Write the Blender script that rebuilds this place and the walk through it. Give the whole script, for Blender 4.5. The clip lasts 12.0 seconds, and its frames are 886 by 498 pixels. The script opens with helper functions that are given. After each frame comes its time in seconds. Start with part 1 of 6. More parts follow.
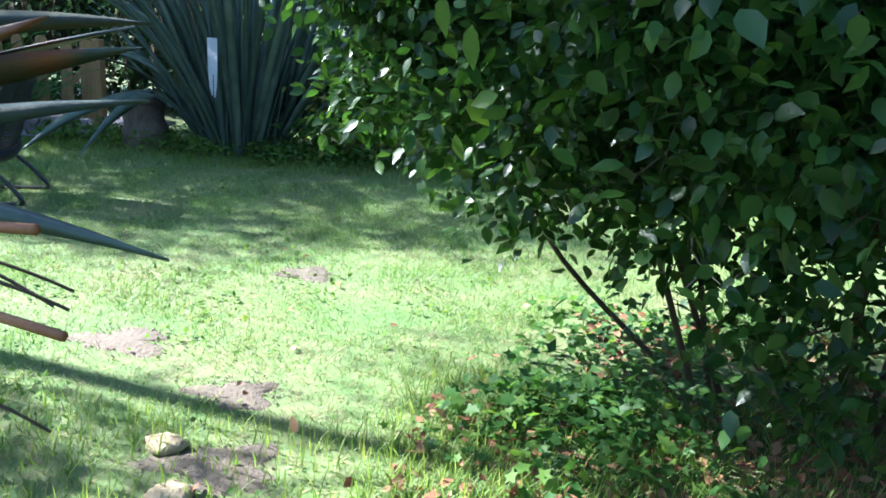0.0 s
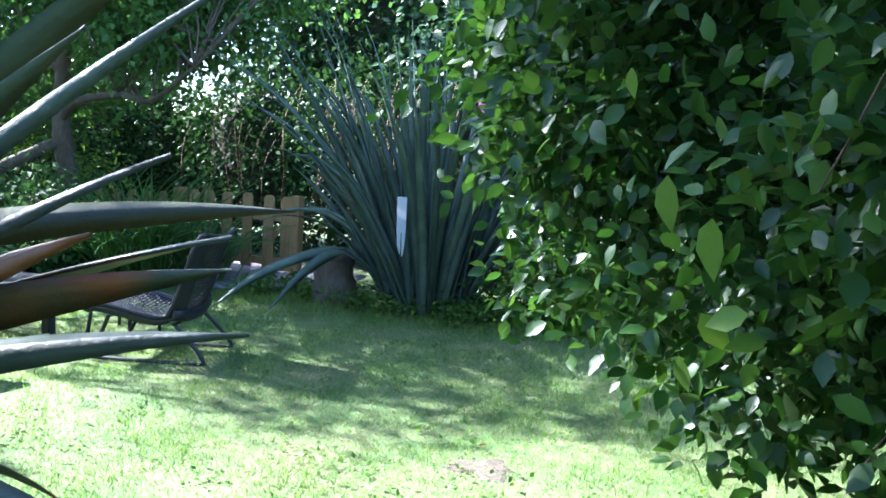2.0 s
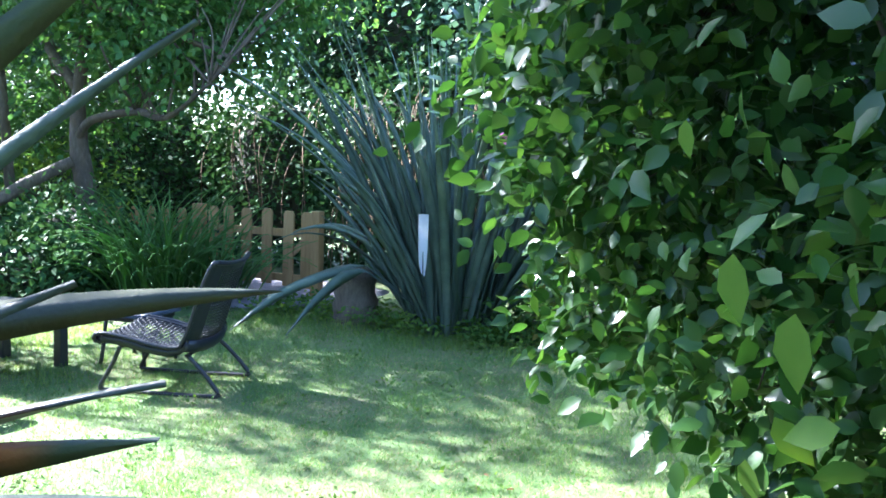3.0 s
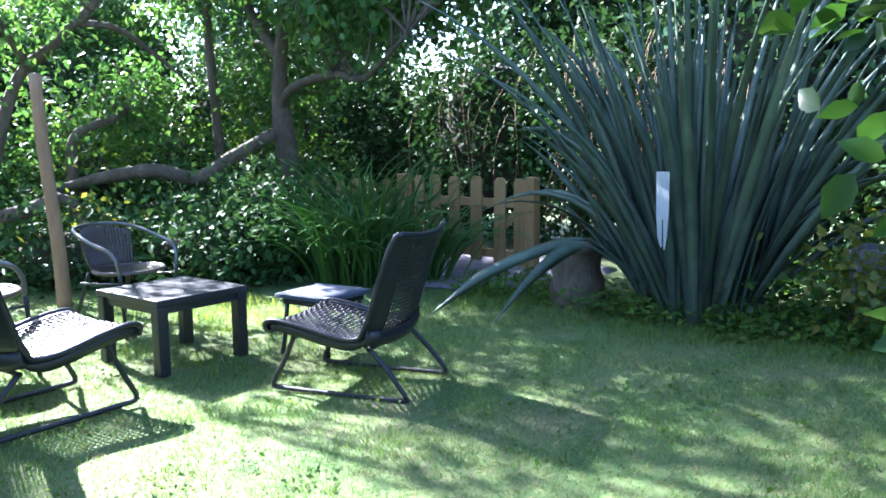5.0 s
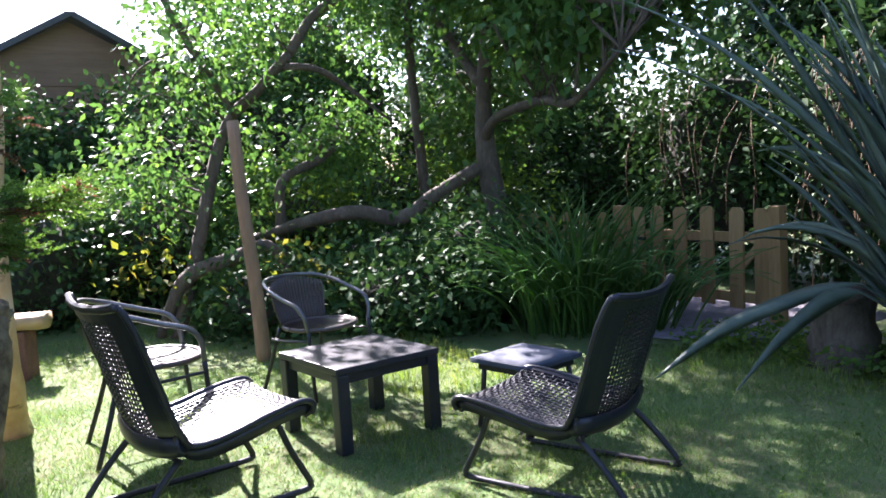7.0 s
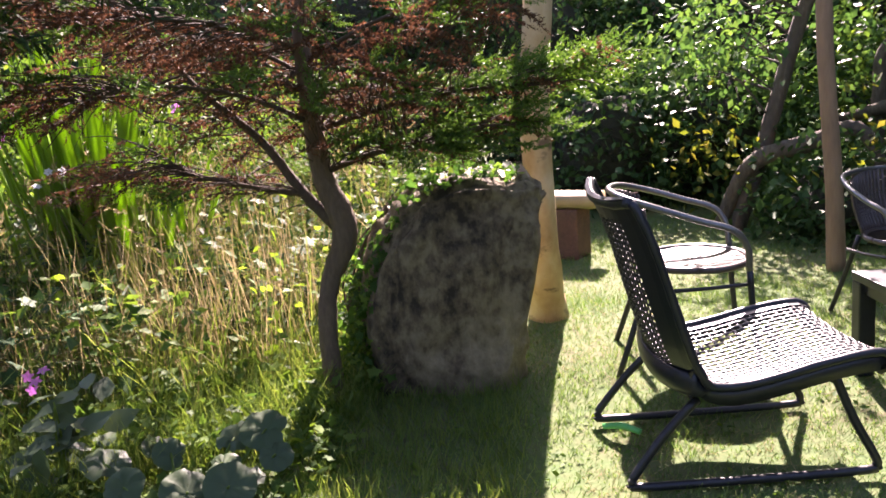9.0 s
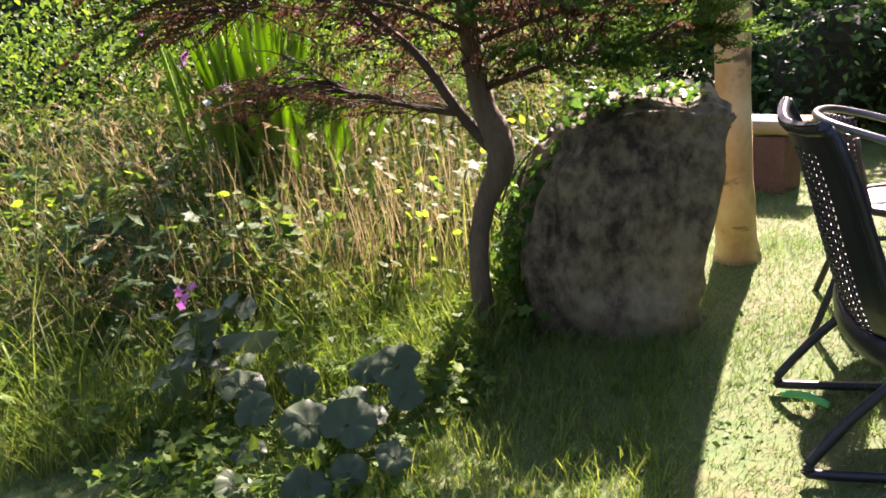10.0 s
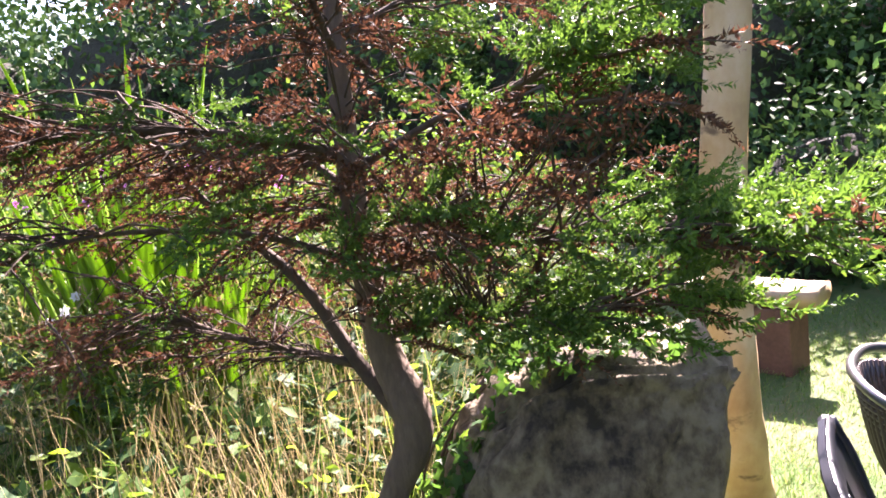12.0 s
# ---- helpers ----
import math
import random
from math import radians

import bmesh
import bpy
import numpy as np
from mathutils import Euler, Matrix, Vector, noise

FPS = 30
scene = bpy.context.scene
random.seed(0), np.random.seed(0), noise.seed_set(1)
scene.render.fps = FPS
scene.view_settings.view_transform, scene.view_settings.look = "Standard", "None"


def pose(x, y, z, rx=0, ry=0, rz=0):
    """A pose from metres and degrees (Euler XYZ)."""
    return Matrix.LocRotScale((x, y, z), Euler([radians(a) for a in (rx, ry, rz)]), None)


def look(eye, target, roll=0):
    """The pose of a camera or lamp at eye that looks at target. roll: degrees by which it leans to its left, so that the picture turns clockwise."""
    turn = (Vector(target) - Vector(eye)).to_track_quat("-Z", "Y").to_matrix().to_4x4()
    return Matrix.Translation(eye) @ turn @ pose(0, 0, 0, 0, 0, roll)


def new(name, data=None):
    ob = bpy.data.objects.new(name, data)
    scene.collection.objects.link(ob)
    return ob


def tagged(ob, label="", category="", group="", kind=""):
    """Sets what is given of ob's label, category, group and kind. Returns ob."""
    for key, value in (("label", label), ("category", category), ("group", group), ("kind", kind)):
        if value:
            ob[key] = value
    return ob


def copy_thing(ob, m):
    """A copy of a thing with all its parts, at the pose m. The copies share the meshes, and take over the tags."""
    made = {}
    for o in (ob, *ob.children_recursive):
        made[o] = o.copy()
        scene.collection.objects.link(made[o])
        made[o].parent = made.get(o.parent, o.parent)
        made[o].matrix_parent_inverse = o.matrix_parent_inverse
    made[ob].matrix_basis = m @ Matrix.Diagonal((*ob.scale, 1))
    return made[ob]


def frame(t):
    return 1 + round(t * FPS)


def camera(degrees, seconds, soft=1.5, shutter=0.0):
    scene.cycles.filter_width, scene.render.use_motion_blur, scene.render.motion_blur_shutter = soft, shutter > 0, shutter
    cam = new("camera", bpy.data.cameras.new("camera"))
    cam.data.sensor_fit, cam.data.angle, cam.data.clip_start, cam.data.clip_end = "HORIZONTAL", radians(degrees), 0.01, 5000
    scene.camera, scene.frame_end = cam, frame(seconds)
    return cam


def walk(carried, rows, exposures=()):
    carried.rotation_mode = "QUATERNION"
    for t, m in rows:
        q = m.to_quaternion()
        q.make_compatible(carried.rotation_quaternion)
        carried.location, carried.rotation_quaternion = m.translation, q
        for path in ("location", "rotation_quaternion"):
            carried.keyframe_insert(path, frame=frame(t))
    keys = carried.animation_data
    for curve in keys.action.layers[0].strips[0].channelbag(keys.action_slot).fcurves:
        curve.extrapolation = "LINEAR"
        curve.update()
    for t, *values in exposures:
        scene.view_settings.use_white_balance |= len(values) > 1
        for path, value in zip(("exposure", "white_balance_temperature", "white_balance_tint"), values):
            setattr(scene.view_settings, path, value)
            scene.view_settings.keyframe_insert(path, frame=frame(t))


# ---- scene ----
cam = camera(56.6, 12.0, 1.7)
PATH = [
    (0, (-0.957, 2.537, 1.264), (-1.268, 4.442, 0.74), 3.7),
    (0.5, (-0.98, 2.624, 1.257), (-1.601, 4.45, 0.73), 3.0),
    (1, (-1.04, 2.715, 1.269), (-1.706, 4.561, 0.883), 2.5),
    (1.5, (-1.107, 2.86, 1.276), (-1.798, 4.717, 1.007), 2.3),
    (2, (-1.104, 3.051, 1.328), (-1.885, 4.88, 1.123), 3.1),
    (2.5, (-1.132, 3.131, 1.435), (-1.89, 4.972, 1.241), 2.4),
    (3.5, (-1.29, 3.52, 1.42), (-2.26, 5.26, 1.21), 1.3),
    (4.5, (-1.593, 3.959, 1.346), (-2.706, 5.607, 1.129), 0.1),
    (5, (-1.786, 4.298, 1.259), (-3.071, 5.807, 0.993), -0.5),
    (5.5, (-1.988, 4.534, 1.264), (-3.429, 5.895, 1.002), -1.0),
    (6, (-2.137, 4.681, 1.315), (-3.657, 5.97, 1.153), -2.0),
    (6.5, (-2.176, 4.752, 1.32), (-3.758, 5.964, 1.159), -2.7),
    (8.3, (-2.869, 5.154, 1.265), (-4.774, 5.673, 0.944), -4.6),
    (8.5, (-2.931, 5.141, 1.272), (-4.874, 5.462, 0.921), -4.8),
    (9, (-3.006, 5.213, 1.251), (-4.962, 5.039, 0.87), -4.5),
    (9.5, (-3.096, 5.343, 1.192), (-4.974, 4.833, 0.734), -4.4),
    (10, (-3.322, 5.335, 1.195), (-5.138, 4.678, 0.675), -5.4),
    (10.5, (-3.616, 5.287, 1.309), (-5.396, 4.53, 0.799), -5.6),
    (11, (-3.938, 5.316, 1.396), (-5.685, 4.434, 0.982), -4.2),
    (11.5, (-4.153, 5.331, 1.503), (-5.929, 4.487, 1.135), -4.8),
    (12, (-4.363, 5.316, 1.523), (-6.236, 4.691, 1.206), -6.7),
]
walk(cam, [(t, look(eye, target, roll)) for t, eye, target, roll in PATH],
     exposures=((0, 3.1, 5350, 13), (1.0, 3.0, 5250, 13), (1.6, 3.2, 5250, 14), (2.3, 3.6, 5250, 15), (4.4, 3.95, 5300, 17), (5.0, 3.6, 5350, 19), (5.5, 3.25, 5400, 21), (6.0, 2.9, 5400, 23), (6.5, 2.9, 5600, 24), (8.5, 2.8, 6700, 42), (9.5, 2.6, 6800, 38), (10.5, 2.75, 6850, 38), (12, 3.25, 6400, 40)))
# ---- world, sun, exposure ----
SUN_AZ, SUN_EL = math.atan2(0.10, -1.0), radians(38)
sun_way = Vector((math.cos(SUN_AZ) * math.cos(SUN_EL), math.sin(SUN_AZ) * math.cos(SUN_EL), math.sin(SUN_EL)))
world = bpy.data.worlds.new("sky")
scene.world = world
world.use_nodes = True
wn = world.node_tree.nodes
sky = wn.new("ShaderNodeTexSky")
sky.sky_type, sky.sun_disc = "NISHITA", False
sky.sun_elevation, sky.sun_rotation = SUN_EL, math.pi / 2 - SUN_AZ
wn["Background"].inputs[1].default_value = 0.07
world.node_tree.links.new(sky.outputs[0], wn["Background"].inputs[0])
sun_data = bpy.data.lights.new("sun", "SUN")
sun_data.energy, sun_data.angle, sun_data.color = 5.0, radians(0.6), (1.0, 0.93, 0.82)
sun = new("sun", sun_data)
sun.matrix_world = look(sun_way * 60, (0, 0, 0))

rng = np.random.default_rng(7)


# ---- materials ----
def nodes_of(name):
    m = bpy.data.materials.new(name)
    m.use_nodes = True
    nt = m.node_tree
    return m, nt, nt.nodes, nt.links, nt.nodes["Principled BSDF"]


def ramp(nd, stops):
    r = nd.new("ShaderNodeValToRGB")
    els = r.color_ramp.elements
    while len(els) < len(stops):
        els.new(0.5)
    for e, (p, c) in zip(els, stops):
        e.position, e.color = p, (*c, 1)
    return r


def noise_tex(nd, ln, scale, detail=5, rough=0.6, coords="Object", stretch=None):
    tc = nd.new("ShaderNodeTexCoord")
    n = nd.new("ShaderNodeTexNoise")
    n.inputs["Scale"].default_value, n.inputs["Detail"].default_value, n.inputs["Roughness"].default_value = scale, detail, rough
    if stretch:
        mp = nd.new("ShaderNodeMapping")
        mp.inputs["Scale"].default_value = stretch
        ln.new(tc.outputs[coords], mp.inputs[0])
        ln.new(mp.outputs[0], n.inputs["Vector"])
    else:
        ln.new(tc.outputs[coords], n.inputs["Vector"])
    return n


def bump_on(nd, ln, bsdf, height, strength, dist=0.01):
    b = nd.new("ShaderNodeBump")
    b.inputs["Strength"].default_value, b.inputs["Distance"].default_value = strength, dist
    ln.new(height, b.inputs["Height"])
    ln.new(b.outputs[0], bsdf.inputs["Normal"])
    return b


def leaf_mat(name, stops, trans=0.45, rough=0.45, glow=1.6, spec=0.28):
    """Leaves: colour varies leaf by leaf, and light passes through them."""
    m, nt, nd, ln, b = nodes_of(name)
    geo = nd.new("ShaderNodeNewGeometry")
    r = ramp(nd, stops)
    n = noise_tex(nd, ln, 1.3, 3)
    add = nd.new("ShaderNodeMath")
    add.operation = "MULTIPLY_ADD"
    add.inputs[1].default_value, add.inputs[2].default_value = 0.62, -0.08
    ln.new(geo.outputs["Random Per Island"], add.inputs[0])
    sm = nd.new("ShaderNodeMath")
    sm.operation = "MULTIPLY_ADD"
    sm.inputs[1].default_value = 0.55
    ln.new(n.outputs[0], sm.inputs[0])
    ln.new(add.outputs[0], sm.inputs[2])
    ln.new(sm.outputs[0], r.inputs[0])
    ln.new(r.outputs[0], b.inputs["Base Color"])
    b.inputs["Roughness"].default_value = rough
    b.inputs["Specular IOR Level"].default_value = spec
    t = nd.new("ShaderNodeBsdfTranslucent")
    hs = nd.new("ShaderNodeHueSaturation")
    hs.inputs["Hue"].default_value, hs.inputs["Saturation"].default_value, hs.inputs["Value"].default_value = 0.485, 1.12, glow
    ln.new(r.outputs[0], hs.inputs["Color"])
    ln.new(hs.outputs[0], t.inputs[0])
    mix = nd.new("ShaderNodeMixShader")
    mix.inputs[0].default_value = trans
    ln.new(b.outputs[0], mix.inputs[1])
    ln.new(t.outputs[0], mix.inputs[2])
    ln.new(mix.outputs[0], nd["Material Output"].inputs[0])
    return m


def rough_mat(name, stops, scale, rough=0.85, bump=0.5, dist=0.01, stretch=None, metal=0.0, fine=6.0, spec=0.5):
    """A surface with stains and grain at two sizes, and relief."""
    m, nt, nd, ln, b = nodes_of(name)
    a = noise_tex(nd, ln, scale, 6, 0.65, stretch=stretch)
    c = noise_tex(nd, ln, scale * fine, 4, 0.6, stretch=stretch)
    mx = nd.new("ShaderNodeMath")
    mx.operation = "MULTIPLY_ADD"
    mx.inputs[1].default_value = 0.4
    ln.new(c.outputs[0], mx.inputs[0])
    half = nd.new("ShaderNodeMath")
    half.operation = "MULTIPLY"
    half.inputs[1].default_value = 0.6
    ln.new(a.outputs[0], half.inputs[0])
    ln.new(half.outputs[0], mx.inputs[2])
    oi = nd.new("ShaderNodeObjectInfo")
    sh = nd.new("ShaderNodeMath")
    sh.operation = "MULTIPLY_ADD"
    sh.inputs[1].default_value = 0.12
    ln.new(oi.outputs["Random"], sh.inputs[0])
    ln.new(mx.outputs[0], sh.inputs[2])
    r = ramp(nd, stops)
    ln.new(sh.outputs[0], r.inputs[0])
    ln.new(r.outputs[0], b.inputs["Base Color"])
    b.inputs["Roughness"].default_value, b.inputs["Metallic"].default_value = rough, metal
    b.inputs["Specular IOR Level"].default_value = spec
    bump_on(nd, ln, b, mx.outputs[0], bump, dist)
    return m


M_GRASS = leaf_mat("lawn_grass", [(0.0, (0.05, 0.115, 0.024)), (0.45, (0.10, 0.195, 0.045)), (0.8, (0.18, 0.275, 0.075)), (1.0, (0.33, 0.32, 0.15))], 0.38, 0.5, 1.4)
M_GROUND = rough_mat("turf", [(0.3, (0.03, 0.06, 0.015)), (0.48, (0.055, 0.11, 0.022)), (0.6, (0.085, 0.12, 0.035)), (0.74, (0.12, 0.11, 0.05))], 1.4, 0.95, 0.8, 0.02, fine=14)
M_SOIL = rough_mat("bare_soil", [(0.3, (0.035, 0.028, 0.019)), (0.55, (0.08, 0.062, 0.042)), (0.75, (0.14, 0.11, 0.08))], 9, 0.95, 0.9, 0.02)
M_SHRUB = leaf_mat("shrub_leaf", [(0.0, (0.013, 0.04, 0.009)), (0.5, (0.026, 0.07, 0.013)), (0.85, (0.06, 0.13, 0.024)), (1.0, (0.20, 0.28, 0.05))], 0.36, 0.36, 1.6, 0.4)
# sunlight put into the shrub leaf's colour; also yellow-green meadow leaves
M_BRIGHT_LEAF = leaf_mat("bright_leaf", [(0.0, (0.10, 0.20, 0.03)), (1.0, (0.20, 0.32, 0.05))], 0.6, 0.4, 1.8, 0.3)
M_APPLE = leaf_mat("orchard_leaf", [(0.0, (0.035, 0.09, 0.025)), (0.5, (0.06, 0.14, 0.035)), (0.9, (0.12, 0.22, 0.05)), (1.0, (0.22, 0.25, 0.05))], 0.36, 0.42, 1.5)
M_HEDGE = leaf_mat("hedge_leaf", [(0.0, (0.02, 0.055, 0.02)), (0.6, (0.045, 0.10, 0.03)), (1.0, (0.08, 0.135, 0.04))], 0.13, 0.6, 1.3, 0.12)
M_GREY = leaf_mat("grey_hedge_leaf", [(0.0, (0.035, 0.07, 0.05)), (0.6, (0.06, 0.11, 0.07)), (1.0, (0.10, 0.15, 0.08))], 0.3, 0.45, 1.4)
M_WEED = leaf_mat("weed_leaf", [(0.0, (0.035, 0.085, 0.02)), (0.5, (0.075, 0.15, 0.03)), (0.9, (0.15, 0.24, 0.04)), (1.0, (0.30, 0.32, 0.06))], 0.40, 0.6, 1.5, 0.15)
M_IVY = leaf_mat("ivy_leaf", [(0.0, (0.02, 0.06, 0.015)), (0.6, (0.05, 0.12, 0.025)), (1.0, (0.18, 0.28, 0.05))], 0.44, 0.5, 1.9, 0.2)
M_DRY = leaf_mat("dry_grass", [(0.0, (0.12, 0.105, 0.045)), (0.5, (0.26, 0.22, 0.105)), (1.0, (0.46, 0.40, 0.23))], 0.35, 0.7, 1.3, 0.2)
M_TALL = leaf_mat("tall_grass", [(0.0, (0.055, 0.115, 0.022)), (0.5, (0.12, 0.20, 0.04)), (1.0, (0.27, 0.32, 0.085))], 0.42, 0.5, 1.5)
M_SWORD = leaf_mat("sword_leaf", [(0.0, (0.08, 0.17, 0.02)), (0.6, (0.17, 0.29, 0.04)), (1.0, (0.33, 0.40, 0.07))], 0.5, 0.42, 1.8)
M_STRAP = leaf_mat("strap_leaf", [(0.0, (0.045, 0.12, 0.03)), (0.6, (0.085, 0.19, 0.045)), (1.0, (0.16, 0.27, 0.06))], 0.35, 0.4, 1.5)
M_NEEDLE = leaf_mat("needle_green", [(0.0, (0.03, 0.075, 0.018)), (0.6, (0.07, 0.15, 0.03)), (1.0, (0.13, 0.23, 0.045))], 0.34, 0.55, 1.6, 0.2)
M_RED = leaf_mat("needle_russet", [(0.0, (0.045, 0.029, 0.017)), (0.5, (0.092, 0.051, 0.029)), (1.0, (0.21, 0.108, 0.055))], 0.35, 0.7, 1.3, 0.15)
M_YEW = leaf_mat("dark_needle", [(0.0, (0.010, 0.024, 0.007)), (0.6, (0.022, 0.05, 0.012)), (1.0, (0.04, 0.085, 0.018))], 0.12, 0.6, 1.3, 0.15)
M_HEART = leaf_mat("heart_leaf", [(0.0, (0.045, 0.08, 0.035)), (0.6, (0.075, 0.12, 0.055)), (1.0, (0.15, 0.20, 0.10))], 0.2, 0.5, 1.2)
M_YELLOW = leaf_mat("yellow_leaf", [(0.0, (0.07, 0.12, 0.02)), (0.6, (0.15, 0.17, 0.03)), (1.0, (0.28, 0.23, 0.05))], 0.4, 0.55, 1.3)
M_FALLEN = leaf_mat("fallen_leaf", [(0.0, (0.07, 0.035, 0.02)), (0.5, (0.19, 0.09, 0.045)), (1.0, (0.34, 0.23, 0.13))], 0.15, 0.8, 1.1, 0.2)
M_PINK = leaf_mat("pink_petal", [(0.0, (0.40, 0.10, 0.36)), (1.0, (0.62, 0.28, 0.58))], 0.4, 0.7, 1.1)
M_WHITE = leaf_mat("white_petal", [(0.0, (0.6, 0.6, 0.62)), (1.0, (0.8, 0.8, 0.78))], 0.35, 0.6, 1.0)
M_BARK = rough_mat("orchard_bark", [(0.3, (0.03, 0.024, 0.017)), (0.55, (0.085, 0.066, 0.048)), (0.75, (0.16, 0.135, 0.10))], 7, 0.92, 1.0, 0.02, (1, 1, 0.35))
M_DARKBARK = rough_mat("shrub_bark", [(0.3, (0.032, 0.022, 0.014)), (0.6, (0.08, 0.056, 0.034)), (0.8, (0.14, 0.105, 0.07))], 14, 0.9, 0.8, 0.01, (1, 1, 0.4))
M_CONEBARK = rough_mat("conifer_bark", [(0.3, (0.07, 0.048, 0.03)), (0.6, (0.15, 0.105, 0.065)), (0.8, (0.24, 0.18, 0.12))], 12, 0.9, 0.9, 0.012, (1, 1, 0.3))
M_TWIG = rough_mat("pale_twig", [(0.3, (0.14, 0.11, 0.08)), (0.7, (0.32, 0.26, 0.19))], 20, 0.85, 0.5, 0.005)
M_DEAD = rough_mat("dead_stem", [(0.3, (0.05, 0.032, 0.017)), (0.7, (0.15, 0.095, 0.05))], 20, 0.9, 0.4, 0.005)
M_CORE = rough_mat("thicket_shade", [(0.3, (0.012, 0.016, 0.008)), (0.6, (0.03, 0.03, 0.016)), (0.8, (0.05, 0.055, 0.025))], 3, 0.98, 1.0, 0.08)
M_FENCE = rough_mat("fence_wood", [(0.3, (0.14, 0.08, 0.03)), (0.55, (0.30, 0.185, 0.07)), (0.8, (0.42, 0.29, 0.13))], 5, 0.8, 0.5, 0.004, (1, 1, 0.12))
M_STAKE = rough_mat("stake_wood", [(0.3, (0.14, 0.085, 0.05)), (0.6, (0.27, 0.17, 0.10)), (0.8, (0.36, 0.25, 0.16))], 6, 0.85, 0.6, 0.005, (1, 1, 0.15))
M_GREYWOOD = rough_mat("weathered_wood", [(0.3, (0.10, 0.09, 0.095)), (0.55, (0.2, 0.18, 0.185)), (0.8, (0.32, 0.29, 0.29))], 5, 0.85, 0.5, 0.004, (1, 1, 0.2))
M_STALK = rough_mat("orange_stalk", [(0.3, (0.09, 0.035, 0.014)), (0.55, (0.24, 0.10, 0.035)), (0.8, (0.36, 0.19, 0.08))], 9, 0.7, 0.4, 0.004, (1, 1, 1))
M_PALEWOOD = rough_mat("pale_log", [(0.3, (0.22, 0.15, 0.08)), (0.6, (0.36, 0.27, 0.16)), (0.8, (0.44, 0.35, 0.23))], 5, 0.8, 0.6, 0.01, (0.3, 1, 1))
M_BRICK = rough_mat("brown_block", [(0.3, (0.07, 0.035, 0.025)), (0.7, (0.16, 0.085, 0.06))], 8, 0.9, 0.6, 0.008)
M_STONE = rough_mat("boulder_stone", [(0.40, (0.03, 0.022, 0.013)), (0.46, (0.10, 0.075, 0.042)), (0.53, (0.19, 0.15, 0.085)), (0.72, (0.36, 0.30, 0.19))], 2.0, 0.92, 1.0, 0.04, (1, 1, 0.75), fine=11)
M_TUBE = rough_mat("black_tube", [(0.3, (0.008, 0.009, 0.012)), (0.8, (0.022, 0.023, 0.03))], 30, 0.4, 0.08, 0.001)
M_RATTAN = rough_mat("charcoal_resin_weave", [(0.3, (0.007, 0.008, 0.012)), (0.8, (0.020, 0.022, 0.030))], 40, 0.36, 0.15, 0.001, spec=0.45)
M_TABLE = rough_mat("charcoal_resin", [(0.3, (0.008, 0.009, 0.014)), (0.8, (0.022, 0.024, 0.034))], 30, 0.42, 0.2, 0.001, spec=0.5)
M_WICKER = rough_mat("brown_wicker", [(0.3, (0.035, 0.024, 0.02)), (0.8, (0.10, 0.072, 0.06))], 40, 0.42, 0.2, 0.001, spec=0.6)
M_ALU = rough_mat("grey_tube", [(0.3, (0.10, 0.10, 0.10)), (0.8, (0.22, 0.22, 0.22))], 30, 0.32, 0.08, 0.001, metal=0.7)
M_CUSHION = rough_mat("slate_fabric", [(0.3, (0.035, 0.045, 0.065)), (0.8, (0.08, 0.095, 0.125))], 60, 0.8, 0.5, 0.002)
M_STRIP = rough_mat("white_strip", [(0.3, (0.62, 0.64, 0.68)), (0.8, (0.78, 0.80, 0.82))], 15, 0.5, 0.1, 0.002)
M_SLATE = rough_mat("slate_path", [(0.3, (0.10, 0.095, 0.11)), (0.7, (0.24, 0.22, 0.25))], 12, 0.8, 0.9, 0.02)
M_SHEDWALL = rough_mat("shed_boards", [(0.3, (0.13, 0.075, 0.045)), (0.8, (0.26, 0.17, 0.11))], 3, 0.85, 0.4, 0.01, (0.2, 0.2, 3))
M_ROOF = rough_mat("slate_roof", [(0.3, (0.03, 0.032, 0.038)), (0.8, (0.08, 0.085, 0.095))], 6, 0.7, 0.5, 0.01)
M_GREEN_PLASTIC = rough_mat("green_plastic", [(0.3, (0.06, 0.42, 0.10)), (0.8, (0.10, 0.55, 0.16))], 20, 0.4, 0.1, 0.001)


def birch_material():
    m, nt, nd, ln, b = nodes_of("birch_bark")
    a = noise_tex(nd, ln, 5, 6, 0.6, stretch=(1, 1, 0.7))
    r = ramp(nd, [(0.3, (0.34, 0.20, 0.085)), (0.5, (0.52, 0.36, 0.18)), (0.7, (0.64, 0.51, 0.32))])
    ln.new(a.outputs[0], r.inputs[0])
    k = noise_tex(nd, ln, 7, 4, 0.55, stretch=(1, 1, 1.9))
    mask = ramp(nd, [(0.60, (0, 0, 0)), (0.69, (0.85, 0.85, 0.85))])
    ln.new(k.outputs[0], mask.inputs[0])
    mx = nd.new("ShaderNodeMix")
    mx.data_type = "RGBA"
    ln.new(mask.outputs[0], mx.inputs[0])
    ln.new(r.outputs[0], mx.inputs[6])
    mx.inputs[7].default_value = (0.10, 0.065, 0.04, 1)
    ln.new(mx.outputs[2], b.inputs["Base Color"])
    b.inputs["Roughness"].default_value = 0.7
    bump_on(nd, ln, b, k.outputs[0], 0.5, 0.01)
    return m


